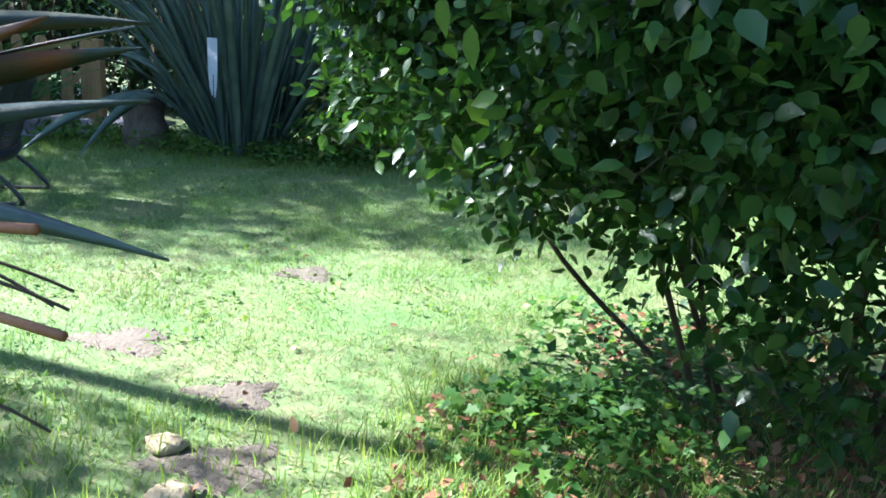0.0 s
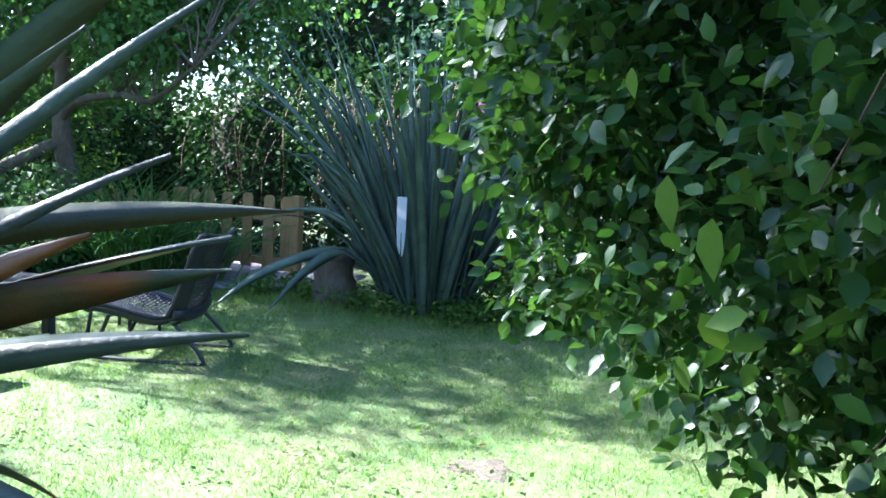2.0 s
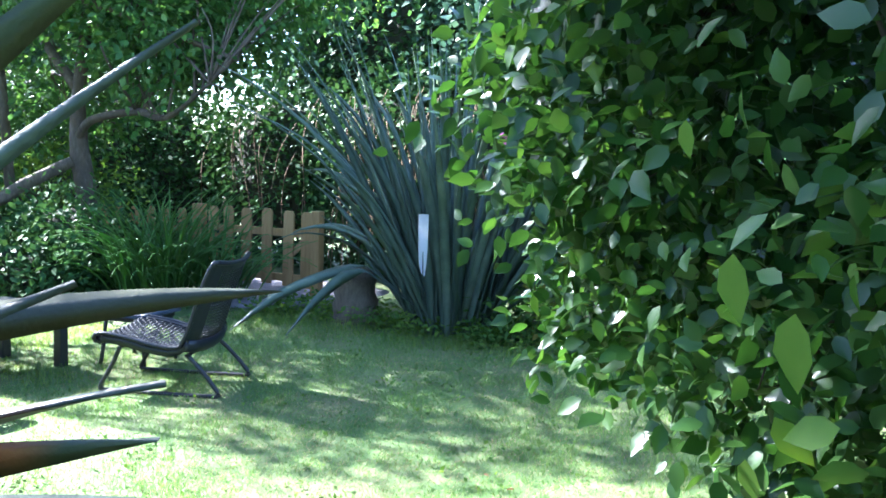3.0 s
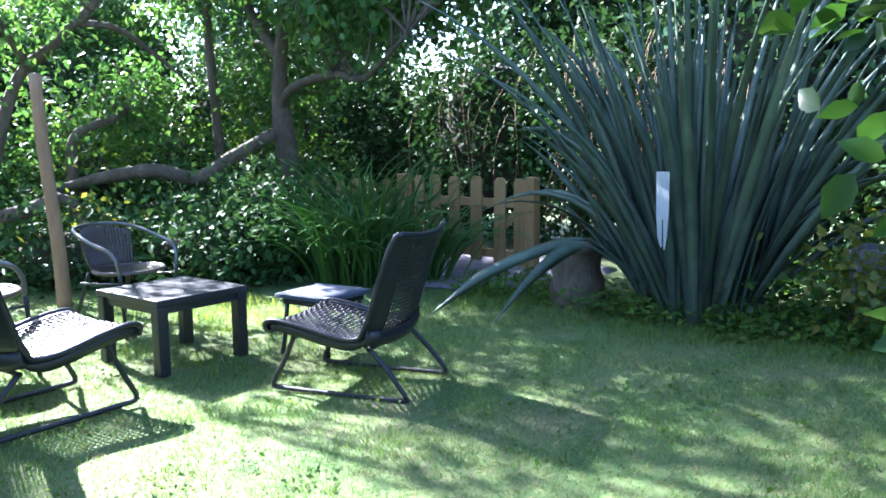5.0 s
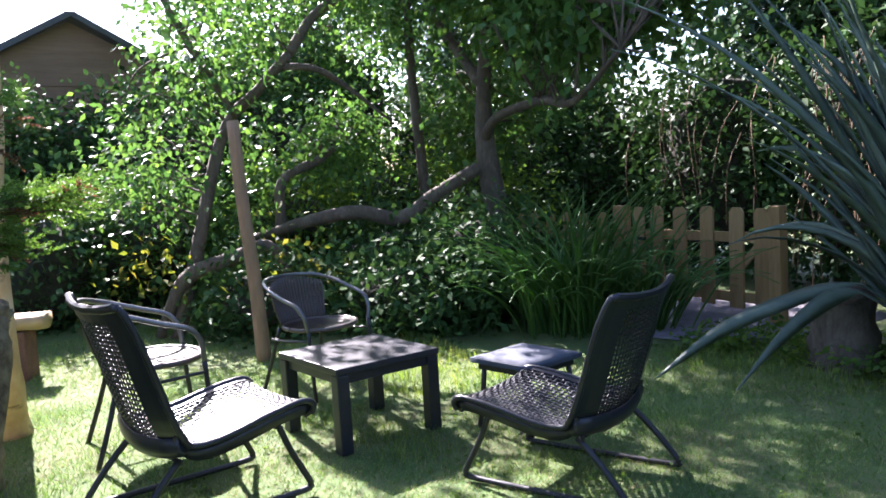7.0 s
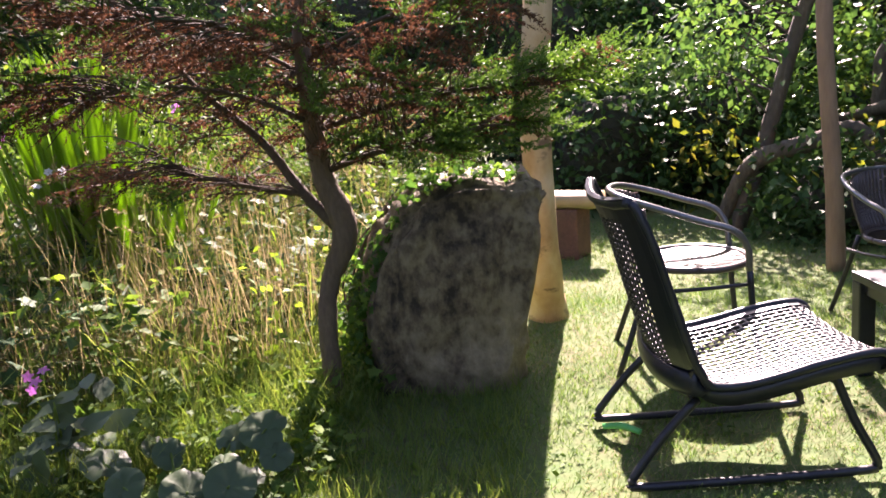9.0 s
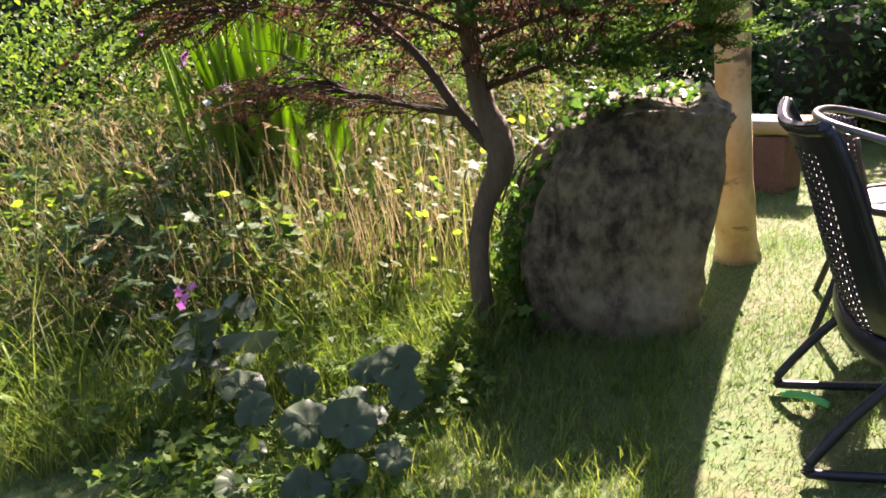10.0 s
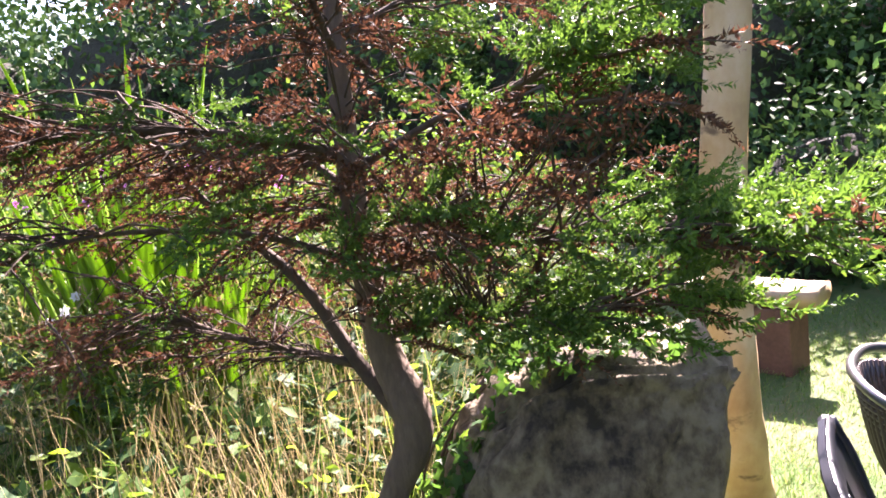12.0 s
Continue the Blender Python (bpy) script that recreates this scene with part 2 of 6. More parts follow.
def flax_material(name, low, mid, high, brown, wear=0.66):
    """Sword-shaped flax leaf: grey-green with fine stripes along it and an orange, worn edge here and there."""
    m, nt, nd, ln, b = nodes_of(name)
    n = noise_tex(nd, ln, 3.0, 5, 0.6)
    oi = nd.new("ShaderNodeObjectInfo")
    ad = nd.new("ShaderNodeMath")
    ad.operation = "MULTIPLY_ADD"
    ad.inputs[1].default_value = 0.4
    ln.new(oi.outputs["Random"], ad.inputs[0])
    ln.new(n.outputs[0], ad.inputs[2])
    r = ramp(nd, [(0.3, low), (0.7, mid), (0.95, high)])
    ln.new(ad.outputs[0], r.inputs[0])
    w = noise_tex(nd, ln, 2.2, 2, 0.5)
    mask = ramp(nd, [(wear, (0, 0, 0)), (wear + 0.06, (1, 1, 1))])
    ln.new(w.outputs[0], mask.inputs[0])
    mx = nd.new("ShaderNodeMix")
    mx.data_type = "RGBA"
    ln.new(mask.outputs[0], mx.inputs[0])
    ln.new(r.outputs[0], mx.inputs[6])
    mx.inputs[7].default_value = (*brown, 1)
    ln.new(mx.outputs[2], b.inputs["Base Color"])
    b.inputs["Roughness"].default_value = 0.46
    b.inputs["Specular IOR Level"].default_value = 0.28
    f = noise_tex(nd, ln, 90, 2, 0.5)
    bump_on(nd, ln, b, f.outputs[0], 0.6, 0.003)
    t = nd.new("ShaderNodeBsdfTranslucent")
    ln.new(mx.outputs[2], t.inputs[0])
    mix = nd.new("ShaderNodeMixShader")
    mix.inputs[0].default_value = 0.12
    ln.new(b.outputs[0], mix.inputs[1])
    ln.new(t.outputs[0], mix.inputs[2])
    ln.new(mix.outputs[0], nd["Material Output"].inputs[0])
    return m


M_BIRCH = birch_material()
M_FLAX = flax_material("flax_leaf", (0.045, 0.072, 0.052), (0.095, 0.135, 0.10), (0.17, 0.22, 0.165), (0.20, 0.12, 0.06), 0.70)
M_PALM = flax_material("palm_leaf", (0.022, 0.028, 0.024), (0.04, 0.055, 0.042), (0.07, 0.10, 0.07), (0.16, 0.06, 0.025), 0.645)

M_PALM_DEAD = flax_material("dying_palm_leaf", (0.03, 0.035, 0.025), (0.06, 0.065, 0.04), (0.10, 0.10, 0.06), (0.24, 0.10, 0.035), 0.56)


# ---- mesh tools ----
def mesh_from(name, V, F, mat, smooth=False):
    """One mesh from arrays of corners and of triangles or quads."""
    V, F = np.asarray(V, np.float32), np.asarray(F, np.int32)
    me = bpy.data.meshes.new(name)
    k = F.shape[1]
    me.vertices.add(len(V))
    me.vertices.foreach_set("co", V.ravel())
    me.loops.add(F.size)
    me.loops.foreach_set("vertex_index", F.ravel())
    me.polygons.add(len(F))
    me.polygons.foreach_set("loop_start", np.arange(0, F.size, k, dtype=np.int32))
    if smooth:
        me.polygons.foreach_set("use_smooth", np.ones(len(F), dtype=bool))
    me.materials.append(mat)
    me.update(calc_edges=True)
    return me


def thing(name, loc, label, category, group="", kind="", yaw=0.0):
    ob = new(name)
    ob.matrix_world = pose(*loc, 0, 0, yaw)
    return tagged(ob, label, category, group, kind)


def part_np(name, VF, mat, parent=None, label="", smooth=False, kind=""):
    """A mesh part; its corners are given in the parent's own space."""
    ob = new(name, mesh_from(name, VF[0], VF[1], mat, smooth))
    ob.parent = parent
    return tagged(ob, label, kind=kind)


def part(name, bm, mat, parent=None, label="", smooth=False):
    me = bpy.data.meshes.new(name)
    bm.normal_update()
    bm.to_mesh(me)
    bm.free()
    me.materials.append(mat)
    if smooth:
        me.polygons.foreach_set("use_smooth", np.ones(len(me.polygons), dtype=bool))
    ob = new(name, me)
    ob.parent = parent
    return tagged(ob, label)


def box(bm, centre, size, bevel=0.0, rot=None):
    m = Matrix.Translation(centre) @ (rot or Matrix()) @ Matrix.Diagonal((*size, 1))
    geo = bmesh.ops.create_cube(bm, size=1, matrix=m)
    if bevel:
        es = list({e for v in geo["verts"] for e in v.link_edges})
        bmesh.ops.bevel(bm, geom=es, offset=bevel, segments=2, affect="EDGES", profile=0.6)
    return bm


def join(parts):
    Vs, Fs, o = [], [], 0
    for V, F in parts:
        Vs.append(np.asarray(V))
        Fs.append(np.asarray(F) + o)
        o += len(V)
    return np.concatenate(Vs), np.concatenate(Fs)


def spline(pts, step=6):
    """Smooth curve through points (Catmull-Rom)."""
    P = np.asarray(pts, float)
    P = np.vstack([2 * P[0] - P[1], P, 2 * P[-1] - P[-2]])
    out = []
    for i in range(1, len(P) - 2):
        for u in np.linspace(0, 1, step, endpoint=False):
            a, b, c, d = P[i - 1], P[i], P[i + 1], P[i + 2]
            out.append(0.5 * (2 * b + (c - a) * u + (2 * a - 5 * b + 4 * c - d) * u * u + (3 * b - a - 3 * c + d) * u ** 3))
    out.append(P[-2])
    return np.array(out)


def tube(pts, radii, n=8, step=5, lumps=0.0):
    """Tapered tube along a smooth curve, with closed ends; quads."""
    n += n % 2
    P = spline(pts, step)
    R = np.interp(np.linspace(0, 1, len(P)), np.linspace(0, 1, len(radii)), radii)
    T = np.gradient(P, axis=0)
    T /= np.linalg.norm(T, axis=1)[:, None] + 1e-9
    ref = np.array([0.13, 0.31, 0.94]) if abs(T[:, 2]).mean() < 0.7 else np.array([0.95, 0.3, 0.05])
    A = np.cross(T, ref)
    A /= np.linalg.norm(A, axis=1)[:, None] + 1e-9
    B = np.cross(T, A)
    ang = np.linspace(0, 2 * np.pi, n, endpoint=False)
    rr = R[:, None] * (1 + lumps * rng.uniform(-1, 1, (len(P), n)))
    V = P[:, None, :] + rr[..., None] * (np.cos(ang)[None, :, None] * A[:, None, :] + np.sin(ang)[None, :, None] * B[:, None, :])
    V = V.reshape(-1, 3)
    F = []
    for i in range(len(P) - 1):
        for j in range(n):
            k = (j + 1) % n
            F.append((i * n + j, i * n + k, (i + 1) * n + k, (i + 1) * n + j))
    c0, c1 = len(V), len(V) + 1
    V = np.vstack([V, P[0], P[-1]])
    e = (len(P) - 1) * n
    for j in range(0, n, 2):
        F.append((c0, (j + 2) % n, j + 1, j))
        F.append((c1, e + j, e + j + 1, e + (j + 2) % n))
    return V, np.array(F)


def unit(a):
    return a / (np.linalg.norm(a, axis=-1, keepdims=True) + 1e-9)


LEAF4 = (np.array([(0, 0, 0), (0.42, 0.31, 0.07), (0.42, -0.31, 0.07), (1, 0, -0.04)]), np.array([(0, 3, 1), (0, 2, 3)]))
LEAF8 = (np.array([(0, 0, 0), (0.22, 0.25, 0.05), (0.55, 0.31, 0.05), (0.85, 0.14, -0.02), (1.05, 0, -0.09), (0.85, -0.14, -0.02), (0.55, -0.31, 0.05), (0.22, -0.25, 0.05), (0.5, 0, 0.0)]),
         np.array([(8, 0, 7), (8, 7, 6), (8, 6, 5), (8, 5, 4), (8, 4, 3), (8, 3, 2), (8, 2, 1), (8, 1, 0)]))
LOBED = (np.array([(0, 0, 0), (-0.12, 0.38, 0.03), (0.32, 0.28, 0.05), (0.45, 0.55, 0.0), (0.62, 0.2, 0.03), (1, 0, -0.05), (0.62, -0.2, 0.03), (0.45, -0.55, 0), (0.32, -0.28, 0.05), (-0.12, -0.38, 0.03)]),
         np.array([(0, 2, 1), (0, 4, 2), (2, 4, 3), (0, 5, 4), (0, 6, 5), (0, 8, 6), (6, 8, 7), (0, 9, 8)]))
NARROW = (np.array([(0, 0, 0), (0.4, 0.11, 0.03), (0.4, -0.11, 0.03), (1, 0, -0.1)]), np.array([(0, 3, 1), (0, 2, 3)]))


def scatter(template, pos, way, normal, size):
    """Copies of a small template as arrays: X of the template along way, Z near normal."""
    tV, tF = template
    X = unit(way)
    Z = unit(normal - (normal * X).sum(1, keepdims=True) * X)
    Y = np.cross(Z, X)
    V = pos[:, None, :] + size[:, None, None] * (tV[None, :, 0, None] * X[:, None, :] + tV[None, :, 1, None] * Y[:, None, :] + tV[None, :, 2, None] * Z[:, None, :])
    n, k = len(pos), len(tV)
    F = tF[None] + (np.arange(n) * k)[:, None, None]
    return V.reshape(-1, 3), F.reshape(-1, 3)


def ball(n):
    return unit(rng.normal(size=(n, 3)))


def leaf_cloud(blobs, size, template=LEAF4, clump=14, spread=0.13, droop=0.35, shell=0.55, more=1.0):
    """Leaves in uneven clumps inside ellipsoids (centre, radii, number)."""
    out = []
    for c, r, n in blobs:
        n = int(n * more)
        m = max(3, n // clump)
        d = ball(m)
        rad = shell + (1 - shell) * rng.uniform(0, 1, (m, 1)) ** 0.6
        rad *= 0.82 + 0.3 * rng.uniform(0, 1, (m, 1))
        cc = np.array(c) + d * rad * np.array(r)
        idx = rng.integers(0, m, n)
        p = cc[idx] + rng.normal(size=(n, 3)) * spread
        way = ball(n) + 0.6 * d[idx] - np.array([0, 0, droop])
        nor = ball(n) * 0.75 + np.array([0, 0, 0.8])
        out.append(scatter(template, p, way, nor, rng.uniform(0.65, 1.25, n) * size))
    return join(out)


def blades(pos, height, width, lean, seg=1, bend=0.5):
    """Grass blades: tapering strips that bend over; triangles."""
    n = len(pos)
    az = rng.uniform(0, 2 * np.pi, n)
    out_dir = np.stack([np.cos(az), np.sin(az), np.zeros(n)], 1)
    side = np.stack([-np.sin(az + 0.6), np.cos(az + 0.6), np.zeros(n)], 1)
    rows = []
    for s in range(seg + 1):
        u = s / seg
        off = out_dir * (lean * height * (u * (1 - bend) + bend * u * u))[:, None] + np.array([0, 0, 1]) * (height * (u - 0.35 * bend * lean * u * u))[:, None]
        if s < seg:
            w = (width * (1 - 0.75 * u))[:, None] * side * 0.5
            rows += [pos + off - w, pos + off + w]
        else:
            rows.append(pos + off)
    V = np.stack(rows, 1)
    k = V.shape[1]
    F = []
    for s in range(seg - 1):
        a = 2 * s
        F += [(a, a + 1, a + 3), (a, a + 3, a + 2)]
    a = 2 * (seg - 1)
    F.append((a, a + 1, a + 2))
    F = np.array(F)[None] + (np.arange(n) * k)[:, None, None]
    return V.reshape(-1, 3), F.reshape(-1, 3)


def smooth01(a, b, x):
    t = np.clip((x - a) / (b - a), 0, 1)
    return t * t * (3 - 2 * t)


def ground_z(x, y):
    """Height of the ground: a flat lawn with small unevenness, and a bank under the meadow."""
    x, y = np.asarray(x, float), np.asarray(y, float)
    d = -0.75 * (x + 5.6) - 0.66 * (y - 3.4)
    bank = 0.38 * smooth01(0.0, 2.6, d) * smooth01(5.2, 4.0, y)
    return bank + 0.008 * np.sin(2.1 * x + 0.7 * y) + 0.007 * np.sin(1.3 * y - 2.9 * x)


def on_ground(xy, lift=0.0):
    return np.column_stack([xy, ground_z(xy[:, 0], xy[:, 1]) + lift])


def patch(x0, x1, y0, y1, n):
    return np.column_stack([rng.uniform(x0, x1, n), rng.uniform(y0, y1, n)])


def lump(bm, centre, radii, sub=3, rough=0.25, freq=1.5, seed=0):
    """An uneven rounded body."""
    geo = bmesh.ops.create_icosphere(bm, subdivisions=sub, radius=1)
    for v in geo["verts"]:
        k = 1 + rough * noise.noise(v.co * freq + Vector((seed * 3.1, seed, 0)))+ 0.4 * rough * noise.noise(v.co * freq * 3 + Vector((seed, 5, 1)))
        v.co = Vector(centre) + Vector((v.co.x * radii[0], v.co.y * radii[1], v.co.z * radii[2])) * k
    return bm


# ---- ground ----
def build_ground():
    n = 161
    ax = np.linspace(-1, 1, n)
    ax = np.sign(ax) * (np.abs(ax) * 9 + np.abs(ax) ** 9 * 400)
    X, Y = np.meshgrid(ax - 4.5, ax + 6.5)
    Z = ground_z(X, Y) * np.exp(-((X + 4.5) ** 2 + (Y - 6.5) ** 2) / 900) - 0.004
    V = np.stack([X, Y, Z], -1).reshape(-1, 3)
    i = np.arange(n * n).reshape(n, n)
    F = np.stack([i[:-1, :-1], i[:-1, 1:], i[1:, 1:], i[1:, :-1]], -1).reshape(-1, 4)
    ob = new("ground", mesh_from("ground", V, F, M_GROUND, True))
    tagged(ob, "mown lawn and garden soil with worn patches", "ground", kind="structure")


build_ground()


# places on the lawn where turf is worn away
WORN = ((-2.29, 6.38, 0.26), (-1.9, 4.55, 0.30), (-1.65, 4.15, 0.36), (-3.3, 5.0, 0.2), (-2.05, 5.0, 0.24), (-2.65, 5.3, 0.30))


def build_lawn():
    xy = np.vstack([patch(-7.9, 0.6, 2.2, 9.6, 330000), patch(-10.2, -7.9, 4.7, 7.6, 20000)])
    x, y = xy[:, 0], xy[:, 1]
    d = -0.75 * (x + 5.6) - 0.66 * (y - 3.4)
    keep = (d < 0.05) | (y > 5.2)
    keep &= ~((x > -1.0) & (y > 4.6) & (y < 6.2))
    keep &= y < 9.35 + 0.12 * np.sin(3 * x)
    keep &= y < np.where(x < -6.4, 8.25 + 0.35 * (x + 7.2) * (x < -7.2), 99)
    dens = np.ones(len(xy))
    for wx, wy, wr in WORN:
        dens *= 1 - 0.9 * np.exp(-(((x - wx) / wr) ** 2 + ((y - wy) / (wr * 0.8)) ** 2))
    keep &= rng.uniform(0, 1, len(xy)) < dens
    xy = xy[keep]
    tuft = 0.5 + 0.5 * np.sin(5.1 * xy[:, 0] + 2 * np.sin(3.3 * xy[:, 1])) * np.sin(4.3 * xy[:, 1] + 1.7 * np.sin(2.9 * xy[:, 0]))
    n = len(xy)
    h = rng.uniform(0.014, 0.04, n) * (0.45 + 1.3 * tuft ** 1.5)
    part_np("lawn_grass", blades(on_ground(xy, -0.004), h, rng.uniform(0.0025, 0.005, n), rng.uniform(0.2, 1.3, n)), M_GRASS)
    tagged(bpy.data.objects["lawn_grass"], "short mown green lawn grass with thin patches", "grass", kind="stuff")
    k = 95000
    xy2 = xy[rng.integers(0, n, k)] + rng.normal(size=(k, 2)) * 0.01
    thin = np.sin(2.3 * xy2[:, 0] + 1.2 * np.sin(1.9 * xy2[:, 1])) * np.sin(2.7 * xy2[:, 1] + 1.1 * np.sin(2.1 * xy2[:, 0])) > -0.25
    xy2 = xy2[thin]
    k = len(xy2)
    ob = part_np("lawn_thatch", blades(on_ground(xy2, -0.002), rng.uniform(0.012, 0.03, k), rng.uniform(0.002, 0.004, k), rng.uniform(0.8, 2.2, k)), M_DRY)
    tagged(ob, "dry straw-coloured thatch in the lawn", "grass", kind="stuff")
    # longer tufts left at the edges and round the feet of things
    spots = np.vstack([patch(-6.7, -4.7, 3.9, 5.2, 4200), patch(-2.6, -0.6, 3.6, 4.8, 1300), patch(-6, -1, 9.0, 9.5, 1500), patch(-7.8, -6.2, 7.3, 8.3, 1200), patch(-5.9, -5.4, 6.7, 7.0, 140), patch(-1.5, 0.3, 4.2, 5.4, 2600)])
    c = spots[rng.integers(0, len(spots), 20000)] + rng.normal(size=(20000, 2)) * 0.03
    part_np("long_grass", blades(on_ground(c), rng.uniform(0.04, 0.11, 20000), rng.uniform(0.003, 0.006, 20000), rng.uniform(0.2, 0.9, 20000), 3), M_TALL)
    tagged(bpy.data.objects["long_grass"], "longer unmown grass tufts at the lawn's edge", "grass", kind="stuff")


build_lawn()


CRUMB = (np.array([(1, 0, 0), (0, 1, 0), (-1, 0.1, 0), (0.1, -1, 0), (0.1, 0.2, 0.75), (0, 0, -0.5)]), np.array([(0, 1, 4), (1, 2, 4), (2, 3, 4), (3, 0, 4), (1, 0, 5), (2, 1, 5), (3, 2, 5), (0, 3, 5)]))


def build_worn_soil():
    for wx, wy, wr in WORN:
        turn = np.linspace(0, 2 * np.pi, 40, endpoint=False)
        edge = wr * (0.62 + 0.16 * np.sin(3 * turn + wx) + 0.12 * np.sin(5 * turn + 2 * wy) + 0.1 * rng.uniform(-1, 1, 40))
        V = [(wx, wy, float(ground_z(wx, wy)) + 0.004)]
        for q, lift in ((0.5, 0.004), (0.85, 0.001), (1.0, -0.008)):
            x, y = wx + edge * q * np.cos(turn), wy + 0.75 * edge * q * np.sin(turn)
            V += list(zip(x, y, ground_z(x, y) + lift + 0.002 * rng.uniform(-1, 1, 40)))
        F = [(0, 1 + k, 1 + (k + 1) % 40) for k in range(40)]
        for g in (1, 41):
            for k in range(40):
                j = (k + 1) % 40
                F += [(g + k, g + 40 + k, g + 40 + j), (g + k, g + 40 + j, g + j)]
        ob = part_np("bare_soil_patch", (np.array(V), np.array(F)), M_SOIL, None, "", True)
        tagged(ob, "patch of bare trodden soil in the lawn", "soil", kind="structure")
    pts = np.vstack([np.column_stack([rng.normal(size=700) * wr * 0.36 + wx, rng.normal(size=700) * wr * 0.26 + wy]) for wx, wy, wr in WORN])
    n = len(pts)
    way = ball(n) * np.array([1, 1, 0.1])
    ob = part_np("loose_earth", scatter(CRUMB, on_ground(pts, 0.001), way, np.tile(np.array([0, 0, 1.0]), (n, 1)), 0.002 + 0.005 * rng.uniform(0, 1, n) ** 3), M_SOIL)
    tagged(ob, "crumbs of bare brown earth in worn turf", "soil", kind="stuff")


build_worn_soil()


# ---- hedges and thickets that close the garden ----
def thicket(name, label, blobs, mat, leaf, kind="structure", core=0.6, template=LEAF4, spread=0.16, category="hedge", more=2.6):
    root = thing(name, (0, 0, 0), label, category, "", kind)
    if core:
        # near-black lumps stand in for the shade deep inside the foliage
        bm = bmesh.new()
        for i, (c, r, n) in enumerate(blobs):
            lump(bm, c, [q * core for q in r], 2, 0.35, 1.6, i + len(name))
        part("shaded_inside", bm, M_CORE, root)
    part_np("foliage", leaf_cloud(blobs, leaf * 1.1, template, 16, spread, 0.3, 0.72, more), mat, root)
    return root


def row_of_blobs(x0, y0, x1, y1, n, r, z, count, jitter=0.3):
    out = []
    for i in range(n):
        u = (i + 0.5) / n
        k = rng.uniform(0.85, 1.2)
        out.append(((x0 + (x1 - x0) * u + rng.uniform(-jitter, jitter), y0 + (y1 - y0) * u + rng.uniform(-jitter, jitter), z * k), (r[0] * k, r[1] * k, r[2] * k), count))
    return out


thicket("hedge_north", "dark shaded hedge behind a wooden fence", row_of_blobs(-15, 12.9, 3.5, 12.4, 12, (1.3, 0.8, 1.5), 1.2, 2300), M_HEDGE, 0.085, core=0.65, more=3.4)
thicket("hedge_west", "tall dark green hedge in shade", row_of_blobs(-13.6, 10.5, -13.2, 3.8, 6, (0.9, 1.0, 1.6), 1.2, 2200), M_HEDGE, 0.09)
thicket("hedge_southwest", "tall hedge beyond the meadow", row_of_blobs(-13.6, 4.2, -9.5, -5.0, 7, (1.2, 1.2, 1.9), 1.5, 1900), M_HEDGE, 0.095)
thicket("hedge_trees", "grey-green trees closing the view behind the fence", row_of_blobs(-7.6, 13.9, 3.5, 13.4, 7, (1.4, 0.9, 1.7), 2.6, 2400), M_HEDGE, 0.1, core=0.72, more=3.2)
thicket("hedge_far", "tall dark boundary hedge", row_of_blobs(-15.8, 12.2, -15.6, 9.0, 2, (1.3, 1.2, 2.3), 1.6, 1700) + row_of_blobs(-15.2, 8.6, -15.1, 5.6, 2, (1.1, 1.3, 1.3), 1.0, 1500) + row_of_blobs(-15.1, 4.8, -14.6, -6.0, 6, (1.3, 1.5, 2.3), 1.6, 1700), M_HEDGE, 0.11, core=0.75)
thicket("hedge_south", "garden hedge closing the plot", row_of_blobs(-8.0, -1.5, 4.0, -0.5, 7, (1.3, 0.8, 1.3), 1.0, 900), M_HEDGE, 0.1)
thicket("hedge_east", "garden hedge closing the plot", row_of_blobs(3.6, 0.0, 3.8, 12.0, 7, (0.8, 1.3, 1.6), 1.3, 1000), M_HEDGE, 0.1)


# ---- trees ----
def tree(name, label, base, limbs, blobs, leaf, leaf_mat_, bark, template=LEAF4, twigs=60, clump=14, spread=0.14, shell=0.35, category="tree", more=2.6):
    """A tree: limbs are (name, points, radii) in the world, blobs the crown's ellipsoids."""
    root = thing(name, base, label, category)
    off = np.array(base)
    ends = []
    for pname, pts, radii in limbs:
        p = np.array(pts) - off
        part_np(pname, tube(p, radii, 9, 6, 0.06), bark, root, "", True)
        ends.append(spline(p, 6))
    E = np.vstack(ends)
    tw = []
    for i in range(twigs):
        c, r, n = blobs[rng.integers(0, len(blobs))]
        q = np.array(c) - off + ball(1)[0] * np.array(r) * rng.uniform(0.3, 0.95)
        s = E[np.argmin(((E - q) ** 2).sum(1) + rng.uniform(0, 0.5, len(E)))]
        mid = (s + q) / 2 + rng.normal(size=3) * 0.12 + np.array([0, 0, 0.1])
        w = rng.uniform(0.007, 0.016)
        tw.append(tube([s, mid, q], [w, w * 0.7, w * 0.25], 5, 4))
    if tw:
        part_np("twig_mass", join(tw), bark, root, "", True, "stuff")
    cl = [(tuple(np.array(c) - off), r, n) for c, r, n in blobs]
    part_np("crown", leaf_cloud(cl, leaf * 1.12, template, clump, spread, 0.45, shell, more), leaf_mat_, root)
    return root


